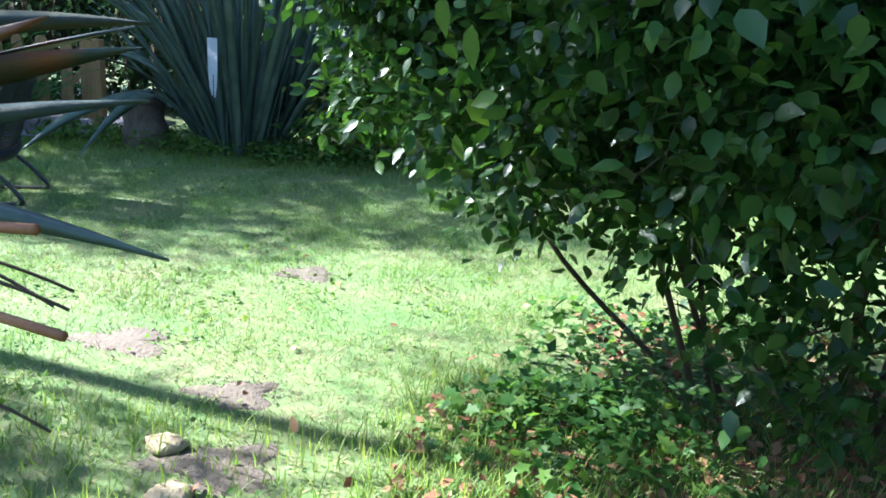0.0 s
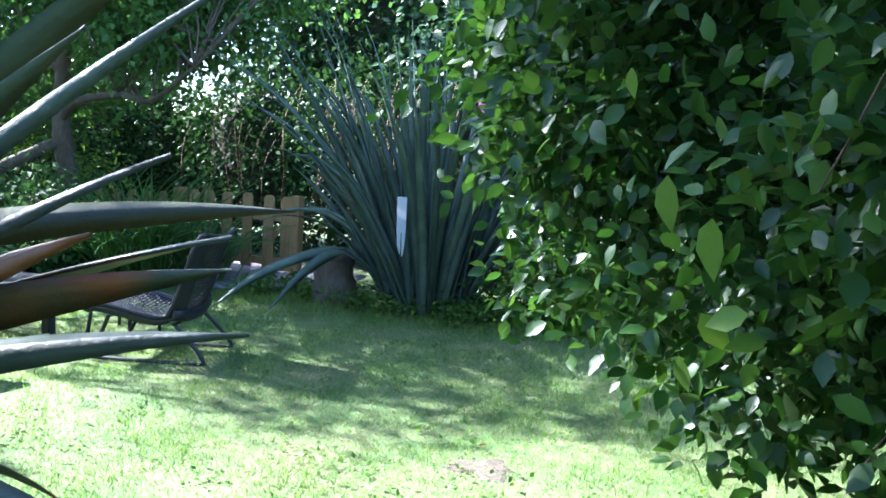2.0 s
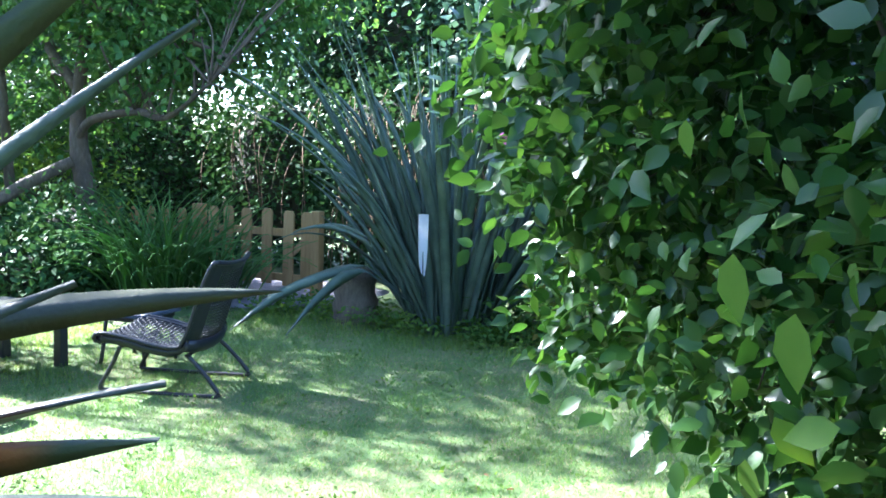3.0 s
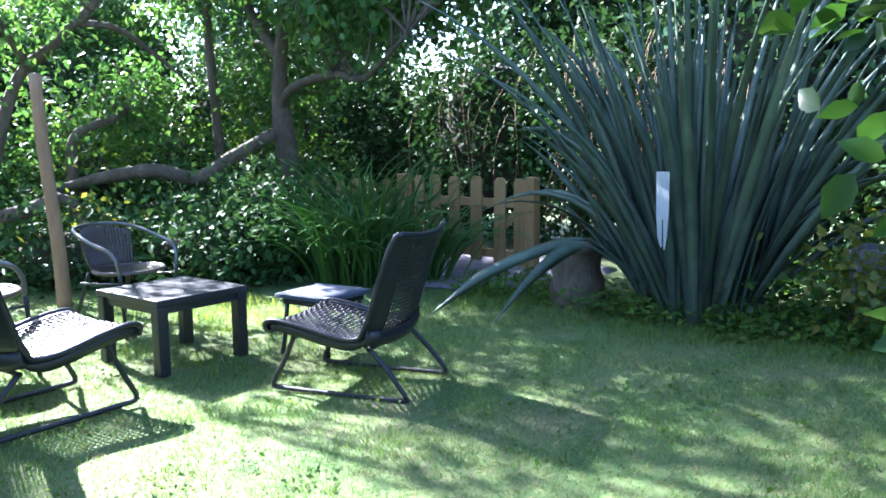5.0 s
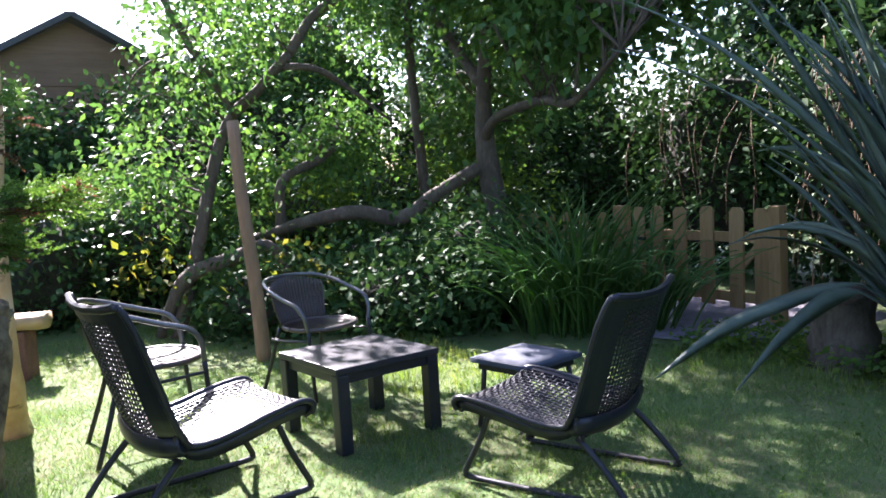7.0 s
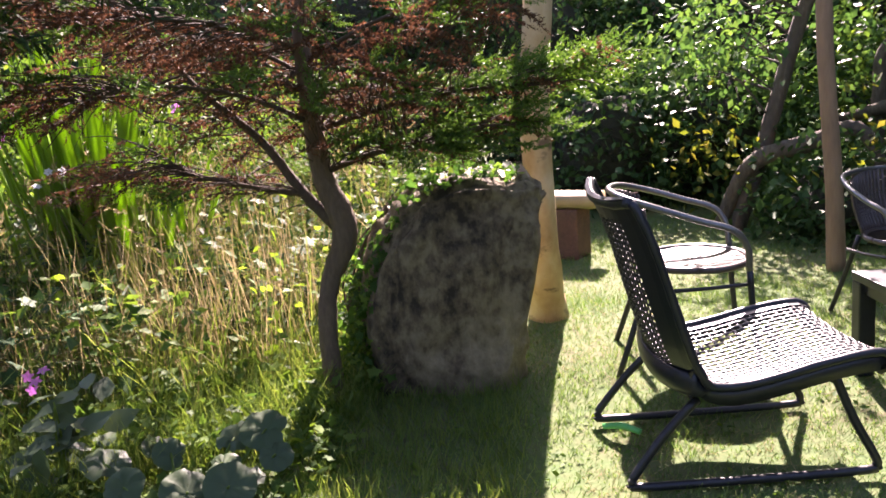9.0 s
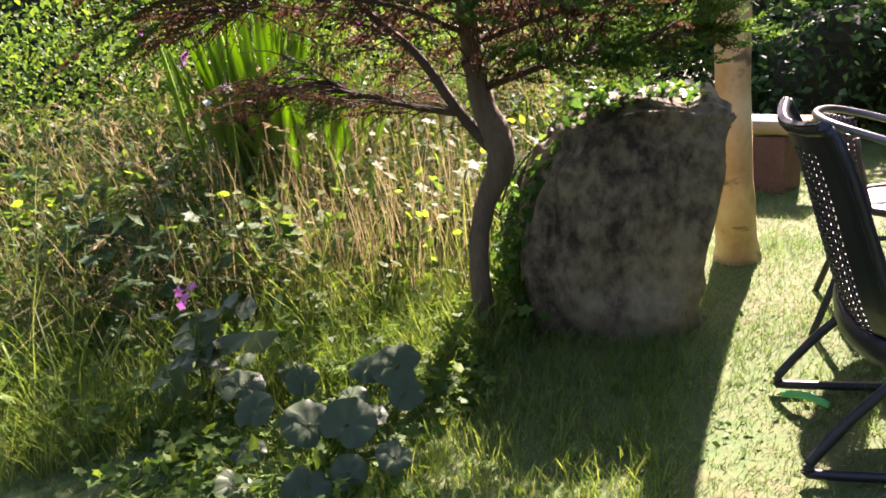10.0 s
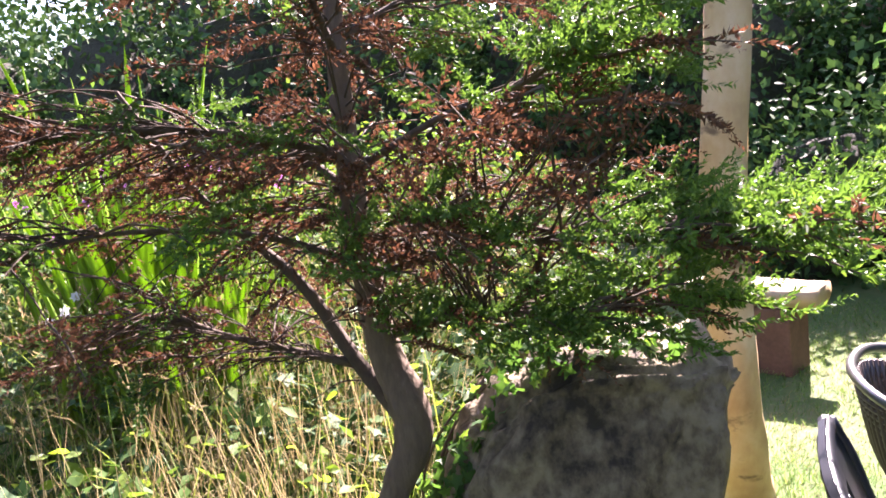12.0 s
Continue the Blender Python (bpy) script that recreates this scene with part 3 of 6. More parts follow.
tree("orchard_tree", "old spreading orchard tree with a low bowed limb", (-8.5, 9.8, 0),
     [("trunk", [(-8.5, 9.8, -0.05), (-8.46, 9.8, 0.6), (-8.6, 9.78, 1.35), (-8.65, 9.8, 2.0), (-8.62, 9.9, 3.0), (-8.8, 10.1, 4.6)], [0.13, 0.115, 0.11, 0.075, 0.06, 0.025]),
      ("limb", [(-8.55, 9.62, 1.33), (-8.8, 9.27, 1.09), (-9.0, 8.99, 0.89), (-9.2, 8.67, 0.97), (-9.5, 8.34, 0.92), (-10.2, 8.0, 0.75)], [0.06, 0.066, 0.07, 0.07, 0.065, 0.04]),
      ("limb", [(-8.6, 9.75, 1.6), (-8.3, 9.68, 1.78), (-7.6, 9.6, 1.86), (-7.1, 9.5, 1.8), (-6.4, 9.3, 2.1)], [0.05, 0.045, 0.04, 0.03, 0.015]),
      ("limb", [(-8.65, 9.8, 2.1), (-9.5, 9.9, 2.9), (-10.6, 10.2, 4.0)], [0.06, 0.045, 0.02])],
     [((-8.3, 10.4, 3.4), (1.5, 1.1, 1.1), 5200), ((-10.3, 10.3, 4.3), (1.7, 1.5, 1.3), 4500), ((-7.2, 9.7, 2.7), (1.2, 0.8, 0.7), 3200), ((-9.6, 10.6, 2.0), (1.1, 0.7, 0.6), 1800),
      # the last blob is unseen, added overhead to throw shade on the far lawn
      ((-6.3, 10.2, 3.6), (1.3, 1.0, 1.0), 3800), ((-9.8, 8.5, 5.8), (1.5, 1.1, 0.9), 2600)],
     0.088, M_APPLE, M_BARK, twigs=110, more=1.35)

tree("leaning_tree", "slender leaning orchard tree with a long arching branch", (-9.5, 7.0, 0),
     [("trunk", [(-9.55, 6.95, -0.05), (-9.5, 7.16, 0.66), (-9.5, 7.5, 1.75), (-9.2, 7.75, 2.12), (-9.0, 7.97, 2.41)], [0.065, 0.06, 0.052, 0.044, 0.04]),
      ("limb", [(-9.0, 7.97, 2.41), (-9.0, 8.3, 2.8), (-8.8, 8.88, 3.06), (-7.9, 9.2, 2.9), (-6.24, 9.5, 2.33)], [0.045, 0.042, 0.04, 0.035, 0.02]),
      ("limb", [(-9.1, 7.9, 2.3), (-9.0, 8.2, 2.28), (-9.0, 8.52, 2.12), (-8.9, 8.9, 1.8)], [0.035, 0.03, 0.025, 0.01]),
      ("limb", [(-9.4, 7.6, 1.9), (-9.2, 7.1, 2.6), (-9.2, 6.8, 3.3)], [0.035, 0.025, 0.01])],
     [((-9.1, 7.3, 2.5), (0.7, 0.55, 0.6), 1000), ((-8.6, 8.5, 3.2), (1.2, 0.6, 0.5), 1500), ((-9.6, 8.6, 3.9), (1.3, 0.8, 0.9), 1800), ((-7.3, 9.2, 3.2), (0.9, 0.6, 0.45), 1500),
      ((-9.8, 6.9, 1.6), (0.6, 0.45, 0.6), 500), ((-9.3, 7.4, 4.6), (0.9, 0.6, 0.5), 800)],
     0.07, M_APPLE, M_BARK, twigs=90, more=1.3)

tree("twisted_sapling", "thin twisted grey sapling in the undergrowth", (-10.0, 8.2, 0),
     [("trunk", [(-10.0, 8.2, -0.05), (-10.0, 8.21, 0.92), (-10.0, 8.27, 1.32), (-10.0, 8.69, 1.51), (-10.1, 9.1, 1.75)], [0.06, 0.055, 0.05, 0.045, 0.015])],
     [((-10.2, 9.0, 1.7), (0.6, 0.5, 0.4), 700)], 0.07, M_APPLE, M_BARK, twigs=15)
tree("upright_stem_tree", "straight grey stem rising behind the bowed limb", (-9.8, 9.85, 0),
     [("trunk", [(-9.8, 9.87, -0.05), (-9.8, 9.85, 0.42), (-9.8, 9.81, 1.31), (-9.9, 9.8, 2.6), (-10.0, 9.9, 4.2)], [0.08, 0.07, 0.06, 0.05, 0.02])],
     [((-10.0, 9.8, 3.3), (0.8, 0.7, 1.0), 1200)], 0.07, M_APPLE, M_BARK, twigs=20)

log = thing("fallen_log", (-9.2, 7.4, 0), "weathered grey branch lying propped in the undergrowth", "log")
part_np("log", tube([(-0.45, -0.55, 0.0), (-0.25, -0.36, 0.5), (0.0, 0.0, 0.66), (0.2, 0.3, 0.72), (0.3, 0.5, 0.0)], [0.05, 0.065, 0.07, 0.05, 0.03], 9, 6, 0.07), M_BARK, log, "", True)

for bx, by, bz, rr, nn, lab in ((-14.5, 14.2, 4.2, (1.9, 1.2, 1.6), 2600, ""), (-11.6, 14.4, 4.6, (1.7, 1.2, 1.5), 2200, ""), (-7.6, 14.0, 4.0, (1.9, 1.2, 1.8), 3000, ""), (-4.6, 13.4, 3.6, (1.8, 1.2, 1.9), 3600, ""), (-1.6, 13.2, 3.8, (1.8, 1.2, 1.9), 3400, ""), (1.6, 12.6, 3.8, (1.8, 1.3, 1.9), 2400, "")):
    tree("boundary_tree", "grey-green broadleaf tree rising above the hedge", (bx, by, 0),
         [("trunk", [(bx, by, -0.05), (bx + 0.1, by, 1.6), (bx, by + 0.1, 3.0), (bx + 0.2, by, 5.0)], [0.14, 0.11, 0.08, 0.03]),
          ("limb", [(bx, by, 2.0), (bx + 0.7, by - 0.3, 3.0), (bx + 1.2, by - 0.4, 4.0)], [0.06, 0.04, 0.015]),
          ("limb", [(bx, by, 2.2), (bx - 0.7, by - 0.2, 3.1), (bx - 1.1, by - 0.3, 4.2)], [0.06, 0.04, 0.015])],
         [((bx, by, bz), rr, nn), ((bx - 0.5, by - 0.3, bz - 1.4), (rr[0] * 0.8, 0.8, 0.8), nn // 3)], 0.125, M_GREY, M_BARK, twigs=30, spread=0.2, more=2.4)

tree("hedgerow_tree", "tall sunlit tree behind the undergrowth", (-14.5, 10.8, 0),
     [("trunk", [(-14.5, 10.8, -0.05), (-14.4, 10.8, 2.0), (-14.6, 10.9, 4.0), (-14.5, 10.8, 5.6)], [0.16, 0.12, 0.08, 0.03]),
      ("limb", [(-14.4, 10.8, 2.2), (-13.9, 10.2, 3.0), (-13.7, 9.9, 3.9)], [0.06, 0.04, 0.015])],
     # the last two blobs are added as sun blockers for fence and bank
     [((-14.5, 11.2, 4.1), (1.7, 1.5, 1.5), 4200), ((-14.0, 10.2, 2.7), (1.2, 1.0, 0.9), 1800), ((-14.3, 11.6, 6.0), (1.3, 1.2, 1.3), 1100), ((-14.2, 9.0, 4.3), (1.0, 1.0, 0.9), 1300)], 0.1, M_APPLE, M_BARK, twigs=40, spread=0.2, more=1.4)

# sunlit undergrowth on the west side
thicket("undergrowth", "backlit tangle of brambles and young shoots", [((-11.3, 8.9, 0.7), (0.9, 0.9, 0.8), 2200), ((-11.6, 10.3, 0.8), (1.0, 0.8, 0.9), 1800), ((-10.2, 10.8, 0.7), (0.9, 0.7, 0.8), 1600)], M_WEED, 0.075, core=0.6, spread=0.2, category="undergrowth")
thicket("dark_bushes", "dark leafy bushes under the hedge", [((-11.4, 7.2, 0.6), (1.0, 0.9, 0.8), 2000), ((-11.1, 6.1, 0.55), (0.7, 0.7, 0.75), 1400)], M_HEDGE, 0.08, core=0.7, spread=0.2, category="bushes")
thicket("sapling_thicket", "pale-leaved young shoots catching the sun", [((-10.4, 7.9, 1.3), (0.5, 0.5, 0.7), 330), ((-10.9, 7.3, 0.9), (0.7, 0.8, 0.6), 240)], M_APPLE, 0.08, core=0, spread=0.2, category="shrub")
thicket("yellowing_bush", "low bush with yellowing leaves", [((-9.9, 6.8, 0.45), (0.4, 0.45, 0.4), 60), ((-9.0, 7.9, 0.5), (0.45, 0.4, 0.35), 70)], M_YELLOW, 0.075, core=0, kind="", category="bush")
thicket("bank_planting", "dark green leafy planting at the lawn's edge", [((-8.3, 8.5, 0.25), (0.9, 0.5, 0.35), 1900), ((-9.2, 7.6, 0.25), (0.7, 0.5, 0.35), 1300), ((-8.0, 8.9, 0.25), (0.4, 0.4, 0.3), 700), ((-8.2, 9.3, 0.45), (0.6, 0.5, 0.5), 1300), ((-9.6, 9.2, 0.4), (0.7, 0.6, 0.5), 1200)], M_HEDGE, 0.075, core=0.7, category="plants")


# brown dead stems hanging in the hedge behind the gate
def build_dead_stems():
    out = []
    for i in range(105):
        x = rng.uniform(-8.6, -4.4) if i % 3 == 0 else rng.uniform(-6.4, -4.6)
        y = rng.uniform(11.5, 12.1)
        z = rng.uniform(0.9, 2.3)
        dx = rng.normal() * 0.16
        out.append(tube([(x, y, z), (x + dx * 0.5, y - 0.15, z - 0.35), (x + dx, y - 0.1, max(0.02, z - rng.uniform(0.6, 1.3)))], [0.004, 0.006, 0.003], 4, 3))
    ob = part_np("dead_stems", join(out), M_DEAD)
    tagged(ob, "tangle of brown dead stems hanging in the hedge", "stems", kind="stuff")


build_dead_stems()


# ---- shed seen over the trees ----
def build_shed():
    root = thing("shed", (-17.0, 7.45, -0.33), "brown timber outbuilding with a dark slate roof", "shed")
    bm = bmesh.new()
    box(bm, (0, 0, 1.6), (3.4, 3.6, 3.2))
    part("wall", bm, M_SHEDWALL, root)
    for s in (-1, 1):
        bm = bmesh.new()
        box(bm, (0, s * 1.02, 3.62), (3.9, 2.25, 0.09), 0.01, Matrix.Rotation(-s * radians(29), 4, "X"))
        part("roof_slope", bm, M_ROOF, root)
    bm = bmesh.new()
    vs = [bm.verts.new(p) for p in ((1.72, -1.8, 3.18), (1.72, 1.8, 3.18), (1.72, 0, 4.1), (1.62, -1.8, 3.18), (1.62, 1.8, 3.18), (1.62, 0, 4.1))]
    for f in ((0, 1, 2), (5, 4, 3), (0, 2, 5, 3), (2, 1, 4, 5), (1, 0, 3, 4)):
        bm.faces.new([vs[i] for i in f])
    part("gable", bm, M_SHEDWALL, root)
    bm = bmesh.new()
    box(bm, (0, 0, 4.17), (3.9, 0.16, 0.08), 0.02)
    part("ridge", bm, M_ROOF, root)


build_shed()


# ---- picket fence and gate ----
def picket_mesh(w, h):
    bm = bmesh.new()
    V = [(-w / 2, 0), (w / 2, 0), (w / 2, h - 0.035), (w * 0.28, h), (-w * 0.28, h), (-w / 2, h - 0.035)]
    a = [bm.verts.new((x, -0.011, z)) for x, z in V]
    b = [bm.verts.new((x, 0.011, z)) for x, z in V]
    bm.faces.new(a)
    bm.faces.new(b[::-1])
    for i in range(6):
        j = (i + 1) % 6
        bm.faces.new((a[j], a[i], b[i], b[j]))
    me = bpy.data.meshes.new("picket")
    bm.normal_update()
    bm.to_mesh(me)
    bm.free()
    me.materials.append(M_FENCE)
    return me


def build_fence():
    gate = thing("garden_gate", (-6.55, 10.45, 0), "low wooden picket gate, closed, weathered tan", "gate")
    pm = picket_mesh(0.125, 0.80)
    for x in (-7.34, -7.12, -6.87, -6.61, -6.33, -6.1):
        p = new("picket", pm)
        p.parent = gate
        p.matrix_basis = pose(x + 6.55, 0, 0.1 + rng.uniform(-0.012, 0.012), 0, rng.uniform(-0.8, 0.8), 0)
    for z in (0.66, 0.18):
        bm = bmesh.new()
        box(bm, (-0.18, 0.034, z), (1.28, 0.04, 0.08), 0.004)
        part("rail", bm, M_FENCE, gate)
    for s, x in ((1, -0.66), (-1, 0.36)):
        bm = bmesh.new()
        box(bm, (x, 0.036, 0.55), (0.32, 0.03, 0.06), 0.003, Matrix.Rotation(s * radians(45), 4, "Y"))
        part("brace", bm, M_FENCE, gate)
    bm = bmesh.new()
    box(bm, (-0.74, -0.02, 0.62), (0.10, 0.012, 0.03), 0.003)
    part("hinge", bm, M_TUBE, gate, "black iron hinge")
    for x, w in ((-7.54, 0.13), (-5.97, 0.10)):
        post = thing("gate_post", (x, 10.46, 0), "square wooden gate post set in the ground", "post", "gate posts")
        bm = bmesh.new()
        box(bm, (0, 0, 0.45), (w, 0.10, 0.92), 0.008)
        part("post", bm, M_FENCE, post)
    fence = thing("picket_fence", (-8.6, 10.45, 0), "weathered wooden picket fence half hidden by plants", "fence")
    pm2 = picket_mesh(0.11, 0.76)
    for i in range(8):
        p = new("picket", pm2)
        p.parent = fence
        p.matrix_basis = pose(0.82 - 0.235 * i, 0, 0.08 + rng.uniform(-0.02, 0.01), 0, rng.uniform(-1.5, 1.5), 0)
    for z in (0.62, 0.2):
        bm = bmesh.new()
        box(bm, (-0.1, 0.034, z), (2.1, 0.04, 0.07), 0.004)
        part("rail", bm, M_FENCE, fence)
    path = new("slate_path", None)
    bpy.data.objects.remove(path)
    bm = bmesh.new()
    lump(bm, (-6.5, 10.6, 0.0), (1.0, 1.1, 0.03), 3, 0.3, 1.0, 3)
    tagged(part("path", bm, M_SLATE, None, "", True), "grey slate chippings path at the gate", "path", kind="structure")


build_fence()


# ---- flax plants ----
def flax_leaf(az, el, length, width, droop, base=(0, 0, 0), twist=0.0, fold=0.35, seg=11, roll=0.0, cut=1.0):
    """A sword leaf: starts at the elevation el (radians), bends over by droop; keeled along its middle."""
    p = np.array(base, float)
    V = []
    last = max(3, int(seg * cut))
    for i in range(last + 1):
        u = i / seg
        e = el - droop * u ** 1.7
        d = np.array([math.cos(az) * math.cos(e), math.sin(az) * math.cos(e), math.sin(e)])
        if i:
            p = p + d * length / seg
        s = np.array([-math.sin(az), math.cos(az), 0.0])
        nrm = np.cross(d, s)
        a = roll + twist * u
        s2 = s * math.cos(a) + nrm * math.sin(a)
        n2 = np.cross(d, s2)
        w = width * (0.55 + 0.45 * min(1, u * 3)) * (1 - max(0.0, (u - 0.35) / 0.65) ** 1.9) + 0.002
        lift = fold * w * (1 - 0.6 * u)
        V += [p - s2 * w / 2 - n2 * lift, p - n2 * 0.003, p + s2 * w / 2 - n2 * lift, p + n2 * 0.004]
    F = []
    for i in range(last):
        a, b = 4 * i, 4 * i + 4
        F += [(a, a + 1, b + 1, b), (a + 1, a + 2, b + 2, b + 1), (a + 3, a, b, b + 3), (a + 2, a + 3, b + 3, b + 2)]
    return np.array(V), np.array(F)


def build_far_flax():
    c = (-4.1, 9.75, 0.0)
    root = thing("flax_plant", c, "large clump of grey-green sword-shaped flax leaves", "plant")
    for i in range(180):
        az = rng.uniform(0, 2 * math.pi)
        if i < 120:
            el, L, dr = rng.uniform(62, 89), rng.uniform(1.7, 3.0), rng.uniform(0.05, 0.85)
        elif i < 158:
            el, L, dr = rng.uniform(48, 70), rng.uniform(1.1, 2.1), rng.uniform(0.1, 0.6)
        else:
            el, L, dr = rng.uniform(58, 75), rng.uniform(1.7, 2.4), rng.uniform(1.2, 1.9)
        if i >= 120 and math.sin(az) < -0.3:
            az = -az
        b = (0.36 * math.cos(az) * rng.uniform(0.2, 1), 0.28 * math.sin(az) * rng.uniform(0.2, 1), 0)
        part_np("leaf", flax_leaf(az, radians(el), L, rng.uniform(0.045, 0.085), dr, b, rng.uniform(-1.6, 1.6), roll=rng.uniform(-0.9, 0.9)), M_FLAX, root, "", True)
    # two broken leaves that arch over to the lawn
    for pts, w in (([(-0.15, -0.1, 0.1), (-0.55, -0.3, 0.42), (-0.72, -0.42, 0.50), (-0.85, -0.75, 0.32), (-0.95, -1.1, 0.03)], 0.10), ([(-0.2, -0.1, 0.1), (-0.6, -0.25, 0.46), (-0.8, -0.35, 0.52), (-1.15, -0.85, 0.33), (-1.36, -1.3, 0.05)], 0.11)):
        P = spline(pts, 5)
        T = unit(np.gradient(P, axis=0))
        S = unit(np.cross(T, np.array([0.7, 0.5, 0.6])))
        N = np.cross(S, T)
        u = np.linspace(0, 1, len(P))
        W = (w * (1 - np.clip((u - 0.55) / 0.45, 0, 1) ** 1.6) + 0.004)[:, None]
        V = np.stack([P - S * W / 2, P + N * 0.012, P + S * W / 2, P - N * 0.004], 1).reshape(-1, 3)
        F = []
        for i in range(len(P) - 1):
            a, b = 4 * i, 4 * i + 4
            F += [(a, a + 1, b + 1, b), (a + 1, a + 2, b + 2, b + 1), (a + 3, a, b, b + 3), (a + 2, a + 3, b + 3, b + 2)]
        part_np("bent_leaf", (V, np.array(F)), M_FLAX, root, "broken flax leaf bent over to the grass", True)
    # pale strip hanging on the clump
    strip = thing("white_strip", (-4.0, 8.95, 0.0), "white forked strip hanging among flax leaves", "strip")
    V = np.array([(-0.042, 0, 1.05), (0.042, 0.004, 1.05), (-0.04, 0.006, 0.8), (0.04, 0.01, 0.8), (-0.032, 0.01, 0.66), (0.032, 0.012, 0.66), (-0.004, 0.012, 0.76), (0.004, 0.012, 0.76), (-0.014, 0.02, 0.585), (-0.004, 0.02, 0.59), (0.006, 0.02, 0.57), (0.016, 0.02, 0.575)])
    F = [(0, 2, 6, 7), (0, 7, 3, 1), (2, 4, 9, 6), (7, 10, 5, 3), (4, 8, 9, 9), (5, 10, 11, 11)]
    bm = bmesh.new()
    vs = [bm.verts.new(p) for p in V]
    for f in F:
        bm.faces.new([vs[i] for i in dict.fromkeys(f)])
    bmesh.ops.solidify(bm, geom=bm.faces[:], thickness=0.003)
    part("strip", bm, M_STRIP, strip)


build_far_flax()


def build_near_flax():
    """A flax head beside the path; its lowest leaves are broken and dead."""
    head = np.array((-2.35, 3.62, 1.02))
    root = thing("cabbage_palm", (-2.35, 3.62, 0), "dark spiky cabbage palm with torn lower leaves", "plant")
    part_np("stem", tube([(0, 0, -0.05), (0.03, 0.02, 0.5), (0, 0, 1.05)], [0.11, 0.085, 0.08], 10, 5, 0.08), M_DARKBARK, root, "", True)
    tips = [(-1.57, 3.66, 0.93), (-1.68, 3.79, 1.2), (-1.72, 3.84, 1.25), (-1.75, 3.66, 1.28), (-1.72, 3.62, 1.45), (-1.76, 3.78, 1.34), (-1.70, 3.5, 1.0), (-1.96, 4.34, 1.10),
            (-1.66, 3.83, 1.62), (-1.72, 3.88, 1.15), (-1.76, 3.92, 1.56), (-1.78, 3.5, 1.15), (-1.85, 3.58, 1.62), (-1.9, 3.7, 1.8), (-1.7, 3.45, 0.86), (-1.74, 3.6, 0.78)]
    for i, t in enumerate(tips):
        d = np.array(t) - head
        L = np.linalg.norm(d)
        az, el = math.atan2(d[1], d[0]), math.asin(d[2] / L)
        dr = 0.2 if i == 7 else rng.uniform(0.1, 0.3)
        part_np("leaf", flax_leaf(az, el + dr * 0.38, L * 1.01, 0.055 if i == 7 else rng.uniform(0.05, 0.08), dr, (0, 0, head[2] + (0.13 if i == 7 else rng.uniform(-0.08, 0.05))), rng.uniform(-0.4, 0.4), 0.25, roll=1.4 if i == 7 else rng.choice((-1, 1)) * rng.uniform(0.5, 1.1), cut=0.6 if i in (6, 11, 14, 15) else 1.0), M_PALM_DEAD if i == 7 else M_PALM, root, "", True)
    for i in range(60):
        az = radians(rng.uniform(75, 375))
        el = radians(rng.uniform(-35, 80))
        L = rng.uniform(0.55, 0.95)
        if math.cos(az) > -0.25:
            L = 0.4 if el < 0.9 else 0.5
        part_np("leaf", flax_leaf(az, el, L, rng.uniform(0.07, 0.105), rng.uniform(0.1, 0.5), (0, 0, head[2] - 0.1 + rng.uniform(0, 0.15)), rng.uniform(-0.7, 0.7), roll=rng.uniform(-1.0, 1.0)), M_PALM, root, "", True)
    for k, (a, b) in enumerate((((0.15, -0.05, 0.97), (0.74, -0.2, 0.99)), ((0.1, 0.0, 0.9), (0.72, -0.13, 0.82)))):
        part_np("broken_stalk", tube([a, ((a[0] + b[0]) / 2, (a[1] + b[1]) / 2, (a[2] + b[2]) / 2 - 0.02), b], [0.009, 0.0085, 0.008], 6, 4), M_STALK, root, "broken orange-brown leaf stalk", True)
    for i in range(4):
        az = radians(rng.uniform(-10, 40))
        e = radians(rng.uniform(-32, -6))
        L = 0.6 * rng.uniform(0.55, 0.85)
        b = (0.08 * math.cos(az), 0.08 * math.sin(az), 0.92 + rng.uniform(-0.25, 0.05))
        part_np("shred", flax_leaf(az, e, L, 0.013, 0.3, b, rng.uniform(-1, 1)), M_DARKBARK, root, "", True)


build_near_flax()


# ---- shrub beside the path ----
# plan of the camera's track, which the shrub's leaves keep clear of
CAM_TRACK = np.array([(-0.96, 2.3), (-1.13, 3.13), (-1.29, 3.52), (-1.59, 3.96), (-1.99, 4.53), (-2.18, 4.75), (-2.87, 5.15), (-4.4, 5.3)])


def off_cam_track(p):
    """How far points stand from the camera's track."""
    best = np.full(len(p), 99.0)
    for a, b in zip(CAM_TRACK[:-1], CAM_TRACK[1:]):
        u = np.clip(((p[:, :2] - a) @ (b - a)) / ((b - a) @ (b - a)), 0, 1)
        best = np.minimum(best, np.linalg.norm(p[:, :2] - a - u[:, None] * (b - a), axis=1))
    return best


